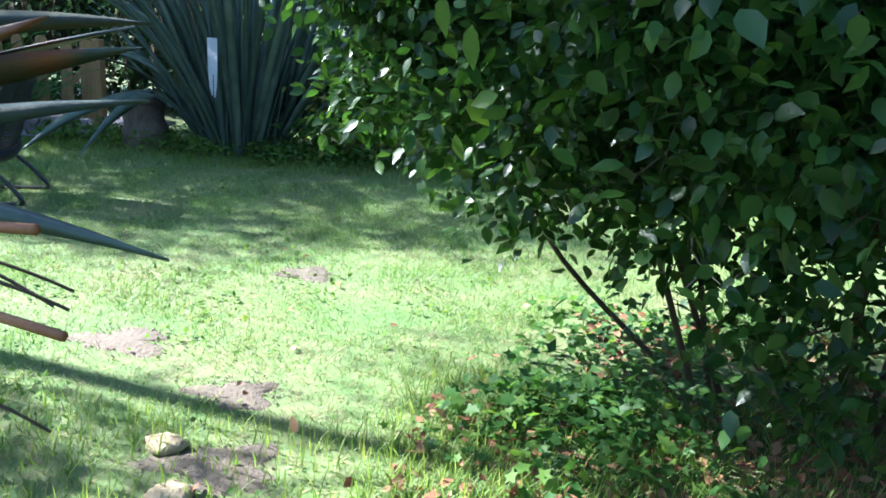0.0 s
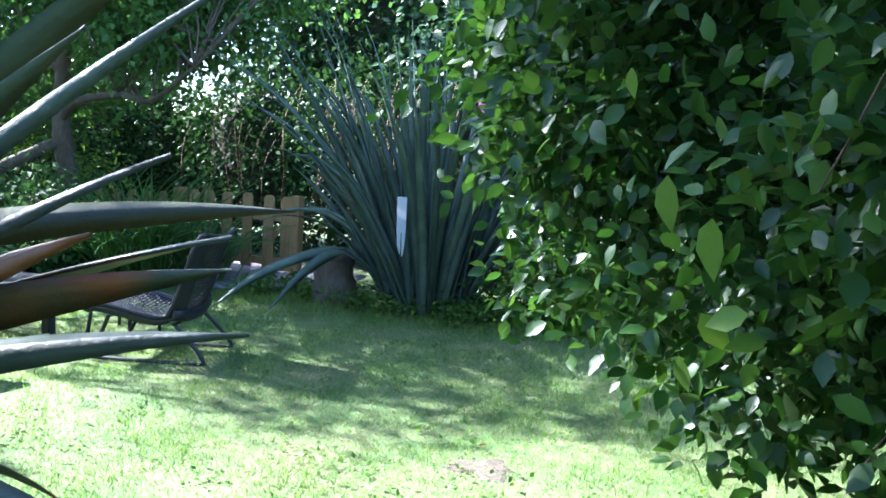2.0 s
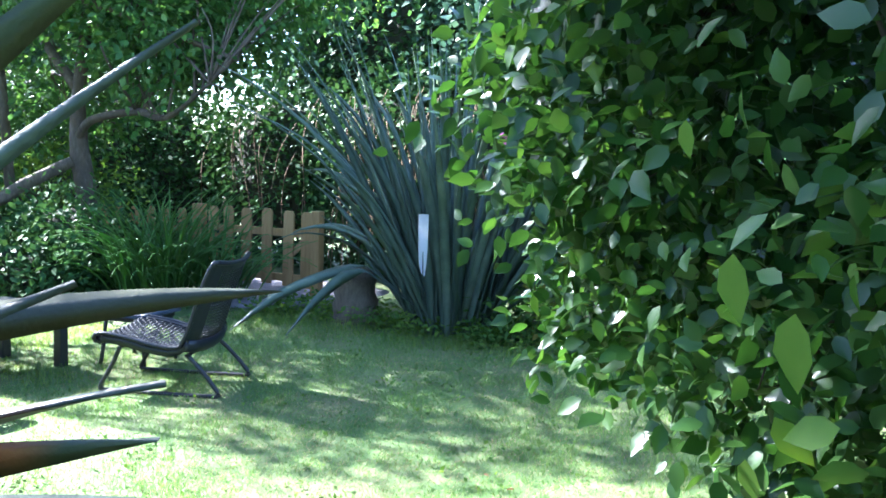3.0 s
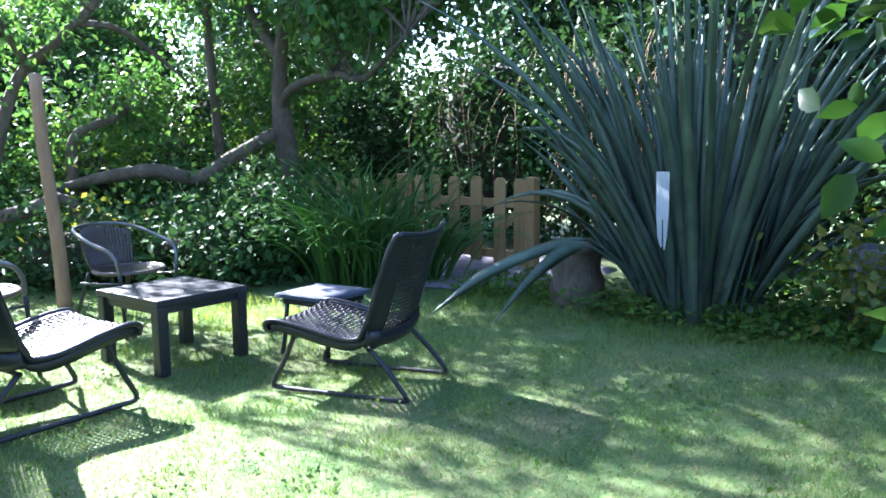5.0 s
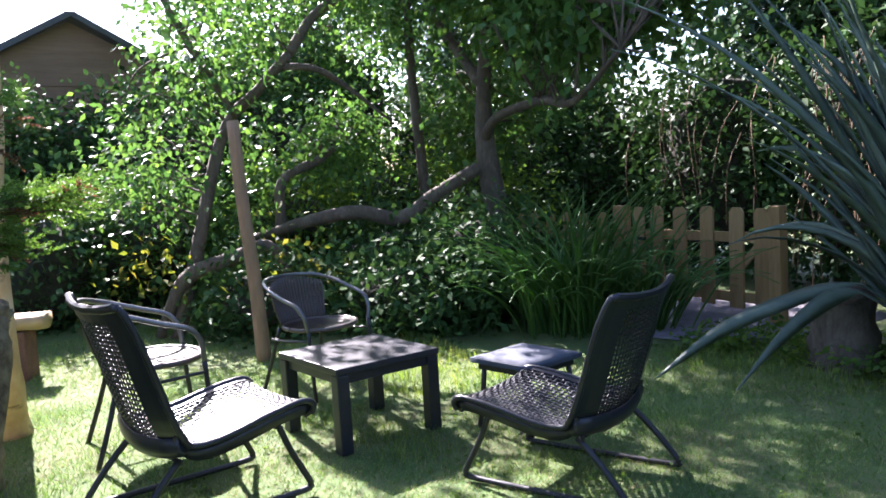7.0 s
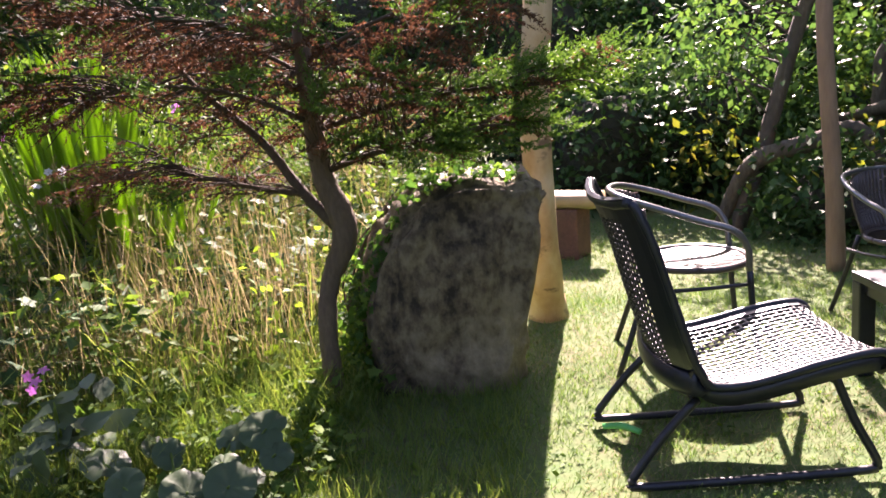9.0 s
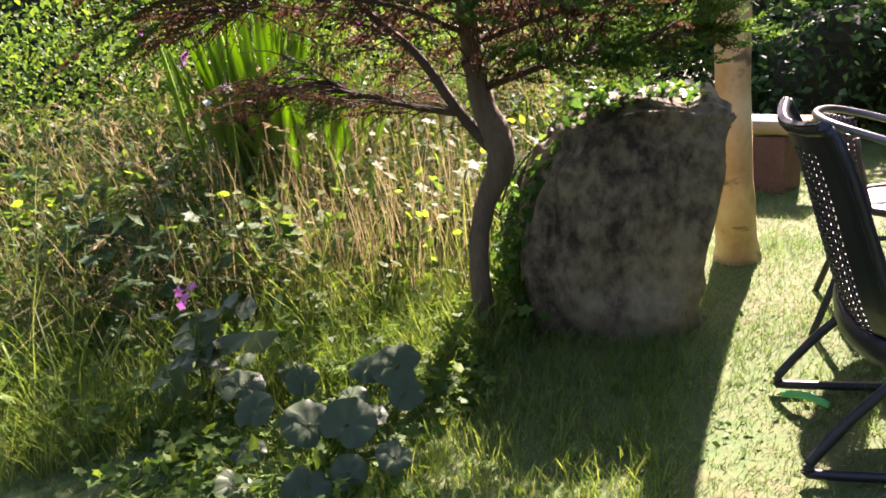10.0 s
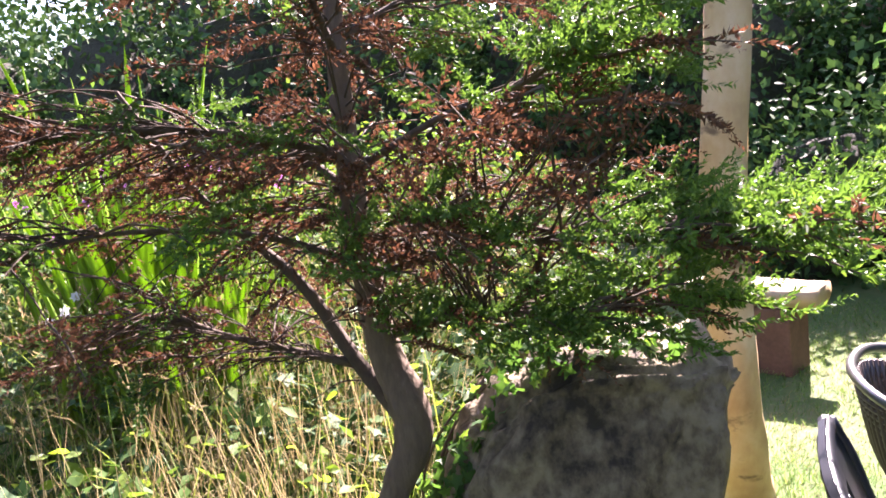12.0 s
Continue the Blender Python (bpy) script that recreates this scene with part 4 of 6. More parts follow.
def build_shrub():
    base = np.array((-0.1, 5.5, 0))
    root = thing("broadleaf_shrub", tuple(base), "dense broadleaf shrub with glossy green leaves and bare inner twigs", "shrub")
    ends = []
    for dx, dy, tx, ty, tz in ((-0.25, -0.1, -1.5, 5.4, 1.8), (0.0, 0.1, -0.3, 6.2, 2.8), (0.2, -0.2, 0.5, 4.8, 2.6), (-0.3, 0.0, -0.75, 4.7, 1.7), (0.1, -0.1, 0.2, 4.6, 2.3), (0.3, 0.1, 0.9, 5.9, 2.5), (-0.4, 0.15, -1.7, 5.6, 1.3), (0.1, -0.3, -0.3, 4.3, 1.9), (-0.35, -0.2, -1.3, 4.95, 2.1)):
        b = np.array((dx, dy, -0.03))
        e = np.array((tx, ty, tz)) - base
        m1 = b + (e - b) * 0.3 + rng.normal(size=3) * 0.08 + np.array([0, 0, 0.25])
        m2 = b + (e - b) * 0.68 + rng.normal(size=3) * 0.1 + np.array([0, 0, 0.15])
        part_np("stem", tube([b, m1, m2, e], [0.013, 0.010, 0.007, 0.003], 8, 6, 0.06), M_DARKBARK, root, "", True)
        ends.append(spline([b, m1, m2, e], 6))
    E = np.vstack(ends)
    blobs = [((-1.54, 5.45, 1.62), (0.62, 0.55, 0.5), 1900), ((-1.66, 5.68, 1.08), (0.3, 0.34, 0.22), 330), ((-1.0, 5.2, 1.08), (0.55, 0.5, 0.42), 1000), ((-0.4, 5.3, 1.35), (0.7, 0.7, 0.75), 1700),
             ((0.3, 5.4, 1.8), (1.0, 1.1, 1.2), 3000), ((-0.5, 4.6, 1.5), (0.55, 0.45, 0.55), 900), ((-0.92, 4.52, 1.42), (0.3, 0.24, 0.34), 230), ((0.35, 4.5, 1.6), (0.8, 0.7, 1.0), 2000),
             # blobs above about 2 m are added, largely unseen, to shade the leaves below
             ((-1.45, 5.05, 2.08), (0.6, 0.5, 0.36), 800), ((-0.5, 4.3, 2.15), (0.8, 0.7, 0.4), 900), ((-0.72, 3.98, 1.6), (0.22, 0.24, 0.34), 90), ((-0.55, 4.85, 0.8), (0.5, 0.4, 0.26), 260), ((-0.2, 4.7, 0.5), (0.45, 0.35, 0.3), 170), ((-0.5, 4.4, 1.1), (0.36, 0.28, 0.4), 300), ((0.5, 5.0, 2.9), (1.6, 1.3, 0.5), 2400), ((-1.1, 5.8, 2.5), (0.9, 0.8, 0.5), 1300)]
    V, F = leaf_cloud([(tuple(np.array(c) - base), r, n) for c, r, n in blobs], 0.056, LEAF8, 8, 0.075, 0.4, 0.3, 3.0)
    V = V.reshape(-1, len(LEAF8[0]), 3)
    V = V[off_cam_track(V.mean(1) + base) > 0.4]
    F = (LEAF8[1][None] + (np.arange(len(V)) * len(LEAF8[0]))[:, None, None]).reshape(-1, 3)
    part_np("crown", (V.reshape(-1, 3), F), M_SHRUB, root)
    tw = []
    for i in range(130):
        c, r, n = blobs[rng.integers(0, len(blobs))]
        q = np.array(c) - base + ball(1)[0] * np.array(r) * rng.uniform(0.3, 0.95)
        if off_cam_track(q[None] + base)[0] < 0.45:
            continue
        s0 = E[np.argmin(((E - q) ** 2).sum(1) + rng.uniform(0, 0.3, len(E)))]
        w = rng.uniform(0.003, 0.006)
        tw.append(tube([s0, (s0 + q) / 2 + rng.normal(size=3) * 0.06 + np.array([0, 0, 0.06]), q], [w, w * 0.7, w * 0.3], 5, 4))
    part_np("twig_mass", join(tw), M_DARKBARK, root, "", True, "stuff")
    # added dark bodies paint the crown's inner shade behind the leaves
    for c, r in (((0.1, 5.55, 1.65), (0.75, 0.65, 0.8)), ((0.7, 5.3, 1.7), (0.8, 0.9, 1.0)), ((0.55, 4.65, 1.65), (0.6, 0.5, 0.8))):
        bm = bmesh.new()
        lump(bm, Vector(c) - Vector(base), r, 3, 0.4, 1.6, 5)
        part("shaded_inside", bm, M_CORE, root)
    tw = []
    for i in range(60):
        s0 = np.array((rng.uniform(-0.75, 0.4), rng.uniform(4.6, 5.3), rng.uniform(0.55, 1.5))) - base
        e = s0 + rng.normal(size=3) * np.array((0.14, 0.14, 0.1))
        tw.append(tube([s0, (s0 + e) / 2 + rng.normal(size=3) * 0.03, e], [0.004, 0.003, 0.0015], 5, 3))
    part_np("bare_twig_mass", join(tw), M_TWIG, root, "pale bare twigs inside the shrub", True, "stuff")

    kinds = []
    for k in range(5):
        W = LEAF8[0] * np.array((1, rng.uniform(0.85, 1.15), rng.uniform(0.6, 1.6)))
        kinds.append(mesh_from("leaf", W, LEAF8[1], M_SHRUB, True))
    lit = mesh_from("leaf", LEAF8[0] * np.array((1, 1.05, 0.8)), LEAF8[1], M_BRIGHT_LEAF, True)

    def hang(mesh, p, way, normal, size):
        x = Vector(way).normalized()
        z = (Vector(normal) - Vector(normal).dot(x) * x).normalized()
        y = z.cross(x)
        ob = new("leaf", mesh)
        ob.parent = root
        ob.matrix_basis = Matrix.Translation(Vector(p) - Vector(base)) @ Matrix((x, y, z)).transposed().to_4x4() @ Matrix.Scale(size, 4)

    spots = (((-1.6, 5.4, 1.6), (0.6, 0.5, 0.45), 85), ((-1.72, 5.65, 1.1), (0.28, 0.32, 0.24), 40), ((-0.85, 4.5, 1.4), (0.32, 0.26, 0.36), 34), ((-0.75, 4.0, 1.6), (0.22, 0.22, 0.34), 18), ((-1.1, 5.05, 1.05), (0.45, 0.4, 0.4), 60), ((-1.45, 4.95, 2.05), (0.5, 0.4, 0.3), 45))
    for c, r, n in spots:
        for k in range(n):
            p = np.array(c) + ball(1)[0] * np.array(r) * rng.uniform(0.75, 1.08)
            if off_cam_track(p[None])[0] > 0.45:
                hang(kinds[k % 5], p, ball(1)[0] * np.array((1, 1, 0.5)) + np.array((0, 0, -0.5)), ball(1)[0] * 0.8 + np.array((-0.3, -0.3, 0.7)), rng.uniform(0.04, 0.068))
    # single shrub leaves painted brighter for the sun shining through them
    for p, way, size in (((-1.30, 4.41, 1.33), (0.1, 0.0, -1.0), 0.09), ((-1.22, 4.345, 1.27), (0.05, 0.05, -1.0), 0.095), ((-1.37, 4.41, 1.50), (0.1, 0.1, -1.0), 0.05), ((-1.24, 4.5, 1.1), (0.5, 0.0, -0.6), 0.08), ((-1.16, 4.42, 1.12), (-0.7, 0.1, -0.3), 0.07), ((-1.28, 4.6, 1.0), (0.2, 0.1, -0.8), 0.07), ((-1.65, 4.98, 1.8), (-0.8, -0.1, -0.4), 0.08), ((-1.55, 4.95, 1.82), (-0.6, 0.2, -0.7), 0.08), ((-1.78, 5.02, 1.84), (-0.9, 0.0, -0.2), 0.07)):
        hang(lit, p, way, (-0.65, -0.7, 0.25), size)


build_shrub()


def low_plants(name, label, xy, leaf, mat, height, template=LEAF4, category="plants", kind="stuff", z0=0.0, up=0.5):
    n = len(xy)
    p = on_ground(xy, z0)
    p[:, 2] += rng.uniform(0, 1, n) ** 1.3 * height
    way = ball(n) * np.array([1, 1, 0.5]) + np.array([0, 0, 0.1])
    nor = ball(n) * 0.6 + np.array([0, 0, up + 0.4])
    ob = part_np(name, scatter(template, p, way, nor, rng.uniform(0.6, 1.3, n) * leaf), mat)
    return tagged(ob, label, category, kind=kind)


def clustered(xy_list, n, spread):
    c = np.asarray(xy_list)
    return c[rng.integers(0, len(c), n)] + rng.normal(size=(n, 2)) * spread


low_plants("ground_ivy", "low ivy and seedlings under the shrub", np.vstack([patch(-1.15, 0.9, 4.95, 6.3, 900), clustered(patch(-1.4, 0.6, 3.6, 4.9, 26), 520, 0.07), clustered(patch(-1.2, -0.6, 4.7, 5.3, 20), 900, 0.1)]), 0.045, M_IVY, 0.12, LOBED)
low_plants("shrub_weeds", "leafy weeds standing under the shrub", clustered(patch(-1.15, 0.4, 4.9, 6.2, 26), 900, 0.07), 0.045, M_HEDGE, 0.30)
low_plants("fallen_leaves", "scattered brown fallen leaves on the grass", np.vstack([patch(-1.4, 0.9, 3.4, 5.2, 1500), patch(-0.9, 1.4, 4.6, 6.3, 1500), clustered([(-0.9, 4.1), (-0.6, 4.3), (-1.0, 4.4), (-0.4, 3.9), (-1.3, 4.0), (-0.2, 4.4)], 520, 0.17), patch(-3, -1, 4.2, 7, 20)]), 0.042, M_FALLEN, 0.025, LEAF8, "leaves", z0=0.012)
low_plants("bed_plants", "low leafy ground cover along the bed's edge", np.vstack([patch(-6.0, 0.5, 9.35, 10.2, 5200), clustered(patch(-6, 0.2, 9.2, 9.6, 70), 2600, 0.1)]), 0.055, M_WEED, 0.16)
low_plants("bed_ivy", "dark ivy covering the bed under the flax", patch(-3.9, 0.5, 9.4, 11.4, 4500), 0.06, M_IVY, 0.4, LOBED)
low_plants("path_weeds", "broad-leaved weeds beside the path", np.vstack([clustered(patch(-3.2, -2.2, 3.3, 4.6, 30), 900, 0.07)]), 0.055, M_WEED, 0.14, LOBED)
low_plants("lawn_weeds", "clover and plantain leaves in the lawn", clustered(patch(-6.5, -1.0, 4.2, 9.0, 160), 2600, 0.07), 0.028, M_WEED, 0.02)

for blob in (((-2.3, 11.0, 0.8), (0.9, 0.6, 0.9), 1900), ((-0.6, 10.8, 0.7), (0.9, 0.6, 0.8), 1700), ((1.2, 10.4, 0.8), (1.0, 0.7, 0.9), 1500)):
    thicket("bed_shrub", "dark evergreen shrub at the back of the bed", [blob], M_HEDGE, 0.075, kind="", category="shrub")
thicket("golden_shrub", "small yellow-green shrub beside the flax", [((-2.95, 9.75, 0.45), (0.28, 0.25, 0.3), 260)], M_YELLOW, 0.07, core=0, kind="", category="shrub")


def build_stones():
    for i, (x, y, sx, sy, sz) in enumerate(((-2.55, 10.0, 0.2, 0.14, 0.12), (-2.2, 10.05, 0.17, 0.13, 0.10))):
        bm = bmesh.new()
        lump(bm, (0, 0, sz * 0.7), (sx, sy, sz), 3, 0.35, 1.3, i)
        st = part("edging_stone", bm, M_STONE, None, "", False)
        st.location = (x, y, 0)
        tagged(st, "grey edging stone in the planting bed", "stone", "stones in the bed")
    for i, (x, y) in enumerate(((-1.95, 4.35), (-1.75, 4.1), (-2.1, 4.6), (-3.6, 5.05))):
        bm = bmesh.new()
        lump(bm, (0, 0, 0.01), (0.07, 0.055, 0.025), 2, 0.4, 1.3, i)
        st = part("flat_stone", bm, M_STONE, None, "", True)
        st.location = (x, y, float(ground_z(x, y)))
        tagged(st, "flat grey stone sunk in the path", "stone", "stones in the path")


build_stones()


def build_planter():
    root = thing("planter_box", (-3.06, 10.42, 0), "weathered grey wooden planter box in the bed", "planter", yaw=12)
    for a in range(4):
        for k in range(3):
            bm = bmesh.new()
            box(bm, (0, -0.19, 0.10 + 0.165 * k), (0.36, 0.022, 0.155), 0.004)
            bm.transform(Matrix.Rotation(math.pi / 2 * a, 4, "Z"))
            part("board", bm, M_GREYWOOD, root)
    for sx in (-1, 1):
        for sy in (-1, 1):
            bm = bmesh.new()
            box(bm, (0.198 * sx, 0.198 * sy, 0.27), (0.042, 0.042, 0.56), 0.004)
            part("corner_post", bm, M_GREYWOOD, root)
    bm = bmesh.new()
    box(bm, (0, 0, 0.42), (0.35, 0.35, 0.05), 0.01)
    part("soil", bm, M_SOIL, root, "dark soil")


build_planter()


def build_stump():
    root = thing("tree_stump", (-5.0, 9.62, 0), "short mossy grey tree stump under flax leaves", "stump")
    part_np("stump", tube([(0, 0, -0.05), (0, 0, 0.06), (0.01, 0, 0.2), (0, 0.01, 0.38), (0, 0, 0.44)], [0.27, 0.22, 0.19, 0.185, 0.15], 14, 3, 0.1), M_BARK, root, "", True)


build_stump()


def build_bloom():
    root = thing("pink_bloom", (-2.12, 5.72, 1.52), "single pink flower among shrub leaves", "flower")
    az = np.linspace(0, 2 * np.pi, 6)[:-1]
    way = np.column_stack([0.3 * np.cos(az), np.cos(az) * 0.2 - 0.3, np.sin(az)])
    part_np("petals", scatter(LEAF8, np.zeros((5, 3)), way, np.tile(np.array([-0.2, -1.0, 0.2]), (5, 1)), np.full(5, 0.035)), M_PINK, root)
    part_np("stem", tube([(0, 0, 0), (0.08, 0.02, 0.03), (0.25, 0.0, 0.1)], [0.003] * 2, 5, 3), M_DARKBARK, root)


build_bloom()


def build_strap_clump(name, label, c, n, h, spread, mat, width=0.018, el=(62, 88), droop=(0.6, 1.7)):
    root = thing(name, (c[0], c[1], float(ground_z(*c))), label, "plant")
    kinds = []
    for k in range(9):
        e = radians(rng.uniform(*el))
        V, F = flax_leaf(0.0, e, h * rng.uniform(0.8, 1.25), width * rng.uniform(0.8, 1.3), rng.uniform(*droop), (0, 0, 0), rng.uniform(-0.8, 0.8), 0.3, 8, rng.uniform(-0.5, 0.5))
        kinds.append(mesh_from("leaf", V, F, mat, True))
    for i in range(n):
        az = rng.uniform(0, 360)
        r = spread * abs(rng.normal())
        ob = new("leaf", kinds[i % 9])
        ob.parent = root
        ob.matrix_basis = pose(r * math.cos(radians(az)), r * math.sin(radians(az)), -0.01, 0, 0, az + rng.normal() * 25)
        ob.scale = [rng.uniform(0.75, 1.1)] * 3
    return root


for cx, cy, h in ((-6.9, 9.35, 0.95), (-7.4, 9.6, 0.95), (-6.6, 9.7, 0.8), (-7.9, 9.55, 0.9), (-7.15, 9.2, 0.9)):
    build_strap_clump("strap_leaf_clump", "clump of arching green strap leaves before the fence", (cx, cy), 105, h * 1.15, 0.13, M_STRAP, 0.026)


# ---- garden furniture ----
def shell_profile():
    return spline([(0.355, 0.315), (0.375, 0.345), (0.34, 0.362), (0.19, 0.335), (0.02, 0.292), (-0.12, 0.275), (-0.20, 0.30), (-0.25, 0.38), (-0.295, 0.53), (-0.34, 0.695), (-0.383, 0.82), (-0.405, 0.86)], 4)


def build_lounge_chair():
    root = thing("woven_lounge_chair", (-5.66, 5.88, 0), "low charcoal woven resin garden chair on black tube legs", "chair", "woven garden chairs", yaw=5)
    prof = shell_profile()
    ns = len(prof)
    tt = np.linspace(0, 1, ns)
    half = np.interp(tt, [0, 0.08, 0.2, 0.45, 0.6, 0.85, 0.95, 1], [0.26, 0.28, 0.29, 0.305, 0.315, 0.305, 0.29, 0.265])
    T = unit(np.gradient(prof, axis=0))
    N = np.column_stack([T[:, 1], -T[:, 0]])

    def at(s, l):
        """A point of the shell: s along the profile 0..1, l across -1..1; and its normal, which points to the sitter."""
        y, z = np.interp(s, tt, prof[:, 0]), np.interp(s, tt, prof[:, 1])
        ny, nz = np.interp(s, tt, N[:, 0]), np.interp(s, tt, N[:, 1])
        bow = np.interp(s, [0, 0.15, 0.42, 0.6, 0.85, 1], [0.006, 0.02, 0.04, 0.06, 0.05, 0.042]) * l * l
        return Vector((l * np.interp(s, tt, half), y + ny * bow, z + nz * bow)), Vector((0, ny, nz))

    def slab(S, L, up, down, holes=()):
        """A curved panel between two layers of the shell, with rectangular openings."""
        bm = bmesh.new()
        tops, lows = [], []
        for s in S:
            ps = [at(s, l) for l in L]
            tops.append([bm.verts.new(p + n * up(s)) for p, n in ps])
            lows.append([bm.verts.new(p - n * down(s)) for p, n in ps])

        def solid(i, j):
            if i < 0 or j < 0 or i >= len(S) - 1 or j >= len(L) - 1:
                return False
            sm, lm = (S[i] + S[i + 1]) / 2, (L[j] + L[j + 1]) / 2
            return not any(h[0] < sm < h[1] and abs(lm) < h[2] for h in holes)

        for i in range(len(S) - 1):
            for j in range(len(L) - 1):
                if not solid(i, j):
                    continue
                c = ((i, j), (i, j + 1), (i + 1, j + 1), (i + 1, j))
                bm.faces.new([tops[u][v] for u, v in c[::-1]])
                bm.faces.new([lows[u][v] for u, v in c])
                for k, (di, dj) in enumerate(((-1, 0), (0, 1), (1, 0), (0, -1))):
                    if not solid(i + di, j + dj):
                        (u, v), (w, x) = c[k], c[(k + 1) % 4]
                        bm.faces.new((tops[u][v], tops[w][x], lows[w][x], lows[u][v]))
        bmesh.ops.recalc_face_normals(bm, faces=bm.faces[:])
        return bm

    s0, s1, lw = 0.59, 0.89, 0.62
    q0, q1, qw = 0.11, 0.50, 0.87
    S = sorted(set([round(v, 4) for v in np.linspace(0, 1, 31)] + [s0, s1, q0, q1]))
    L = [-1, -qw, -lw, -0.5, -0.25, 0, 0.25, 0.5, lw, qw, 1]
    shell = part("shell", slab(S, L, lambda s: 0.007, lambda s: 0.007, ((s0, s1, lw), (q0, q1, qw))), M_RATTAN, root)

    def strip(points, normals, w, side, h):
        V, F = [], []
        for p, n in zip(points, normals):
            V += [p - side * w / 2, p + n * h, p + side * w / 2, p - n * h]
        for i in range(len(points) - 1):
            a, b = 4 * i, 4 * i + 4
            F += [(a, a + 1, b + 1, b), (a + 1, a + 2, b + 2, b + 1), (a + 2, a + 3, b + 3, b + 2), (a + 3, a, b, b + 3)]
        return np.array(V), np.array(F)

    weave = []
    xs = Vector((1, 0, 0))
    for k in range(16):
        l = -lw + 2 * lw * (k + 0.5) / 16
        pn = [at(s, l) for s in np.linspace(s0 - 0.005, s1 + 0.005, 14)]
        weave.append(strip([p for p, n in pn], [n for p, n in pn], 0.0155, xs, 0.003))
    for k in range(26):
        s = s0 + (s1 - s0) * (k + 0.5) / 26
        d = (at(s + 0.01, 0)[0] - at(s - 0.01, 0)[0]).normalized()
        pn = [at(s, l) for l in np.linspace(-lw - 0.01, lw + 0.01, 18)]
        weave.append(strip([p + n * (0.0035 if i % 2 else -0.0035) for i, (p, n) in enumerate(pn)], [n for p, n in pn], 0.0115, d, 0.0025))
    for w in weave:
        part_np("back_strand", w, M_RATTAN, shell)
    # basket weave of the seat: flat bands one way, thin rods the other
    for k in range(19):
        l = -qw + 2 * qw * (k + 0.5) / 19
        pn = [at(s, l) for s in np.linspace(q0 - 0.004, q1 + 0.004, 14)]
        part_np("seat_strand", strip([p for p, n in pn], [n for p, n in pn], 0.0185, xs, 0.003), M_RATTAN, shell)
    for k in range(27):
        s = q0 + (q1 - q0) * (k + 0.5) / 27
        d = (at(s + 0.01, 0)[0] - at(s - 0.01, 0)[0]).normalized()
        pn = [at(s, l) for l in np.linspace(-qw - 0.01, qw + 0.01, 20)]
        part_np("seat_strand", strip([p + n * (0.0035 if (i + k) % 2 else -0.0035) for i, (p, n) in enumerate(pn)], [n for p, n in pn], 0.0135, d, 0.0025), M_RATTAN, shell)
    # beaded rim all round
    for sg in (-1, 1):
        pts = [at(s, sg)[0] + at(s, sg)[1] * 0.004 for s in np.linspace(0.05, 0.955, 16)]
        part_np("rim", tube([tuple(p) for p in pts], [0.013] * 3, 7, 3, 0.12), M_RATTAN, root, "", True)
        sk = []
        for s in np.linspace(0.06, 0.62, 18):
            p, n = at(s, sg * 0.985)
            dep = 0.055 * (1 - max(0, (s - 0.42) / 0.2) * 0.6)
            sk += [p + n * 0.004, p - n * dep, p - n * dep + xs * sg * -0.012, p + xs * sg * -0.012]
        V = np.array(sk)
        F = []
        for i in range(17):
            a, b = 4 * i, 4 * i + 4
            F += [(a, a + 1, b + 1, b), (a + 1, a + 2, b + 2, b + 1), (a + 2, a + 3, b + 3, b + 2), (a + 3, a, b, b + 3)]
        part_np("side_skirt", (V, np.array(F)), M_RATTAN, root)
    pts = [at(0.955, l)[0] for l in np.linspace(-1, 1, 9)]
    part_np("rim", tube([tuple(p) for p in pts], [0.015] * 3, 7, 3, 0.12), M_RATTAN, root, "", True)
    # belly under the back
    belly = slab(list(np.linspace(0.50, 0.61, 7)), list(np.linspace(-1, 1, 7)), lambda s: -0.009, lambda s: 0.016 + 0.035 * max(0.0, math.sin(math.pi * (s - 0.50) / 0.11)))
    part("lower_shell", belly, M_RATTAN, root, "", True)
    for sg in (-1, 1):
        x = 0.262 * sg
        pts = [(x * 0.94, -0.17, 0.27), (x * 0.97, -0.27, 0.17), (x, -0.362, 0.055), (x, -0.37, 0.028), (x, -0.345, 0.014), (x, 0.0, 0.012), (x, 0.33, 0.014), (x, 0.36, 0.03), (x, 0.352, 0.06), (x * 0.97, 0.29, 0.18), (x * 0.95, 0.235, 0.318)]
        part_np("leg_frame", tube(pts, [0.0135] * 3, 8, 4), M_TUBE, root, "black steel sled leg", True)
    for y, z in ((-0.17, 0.262), (0.23, 0.30)):
        part_np("cross_bar", tube([(-0.25, y, z), (0, y, z), (0.25, y, z)], [0.011] * 2, 8, 2), M_TUBE, root, "", True)
    root.scale = (1.02, 1.02, 1.03)
    return root


chair_a = build_lounge_chair()
chair_b = copy_thing(chair_a, pose(-4.83, 7.20, 0, 0, 0, 109))
chair_b.scale = (1.0, 1.0, 0.94)


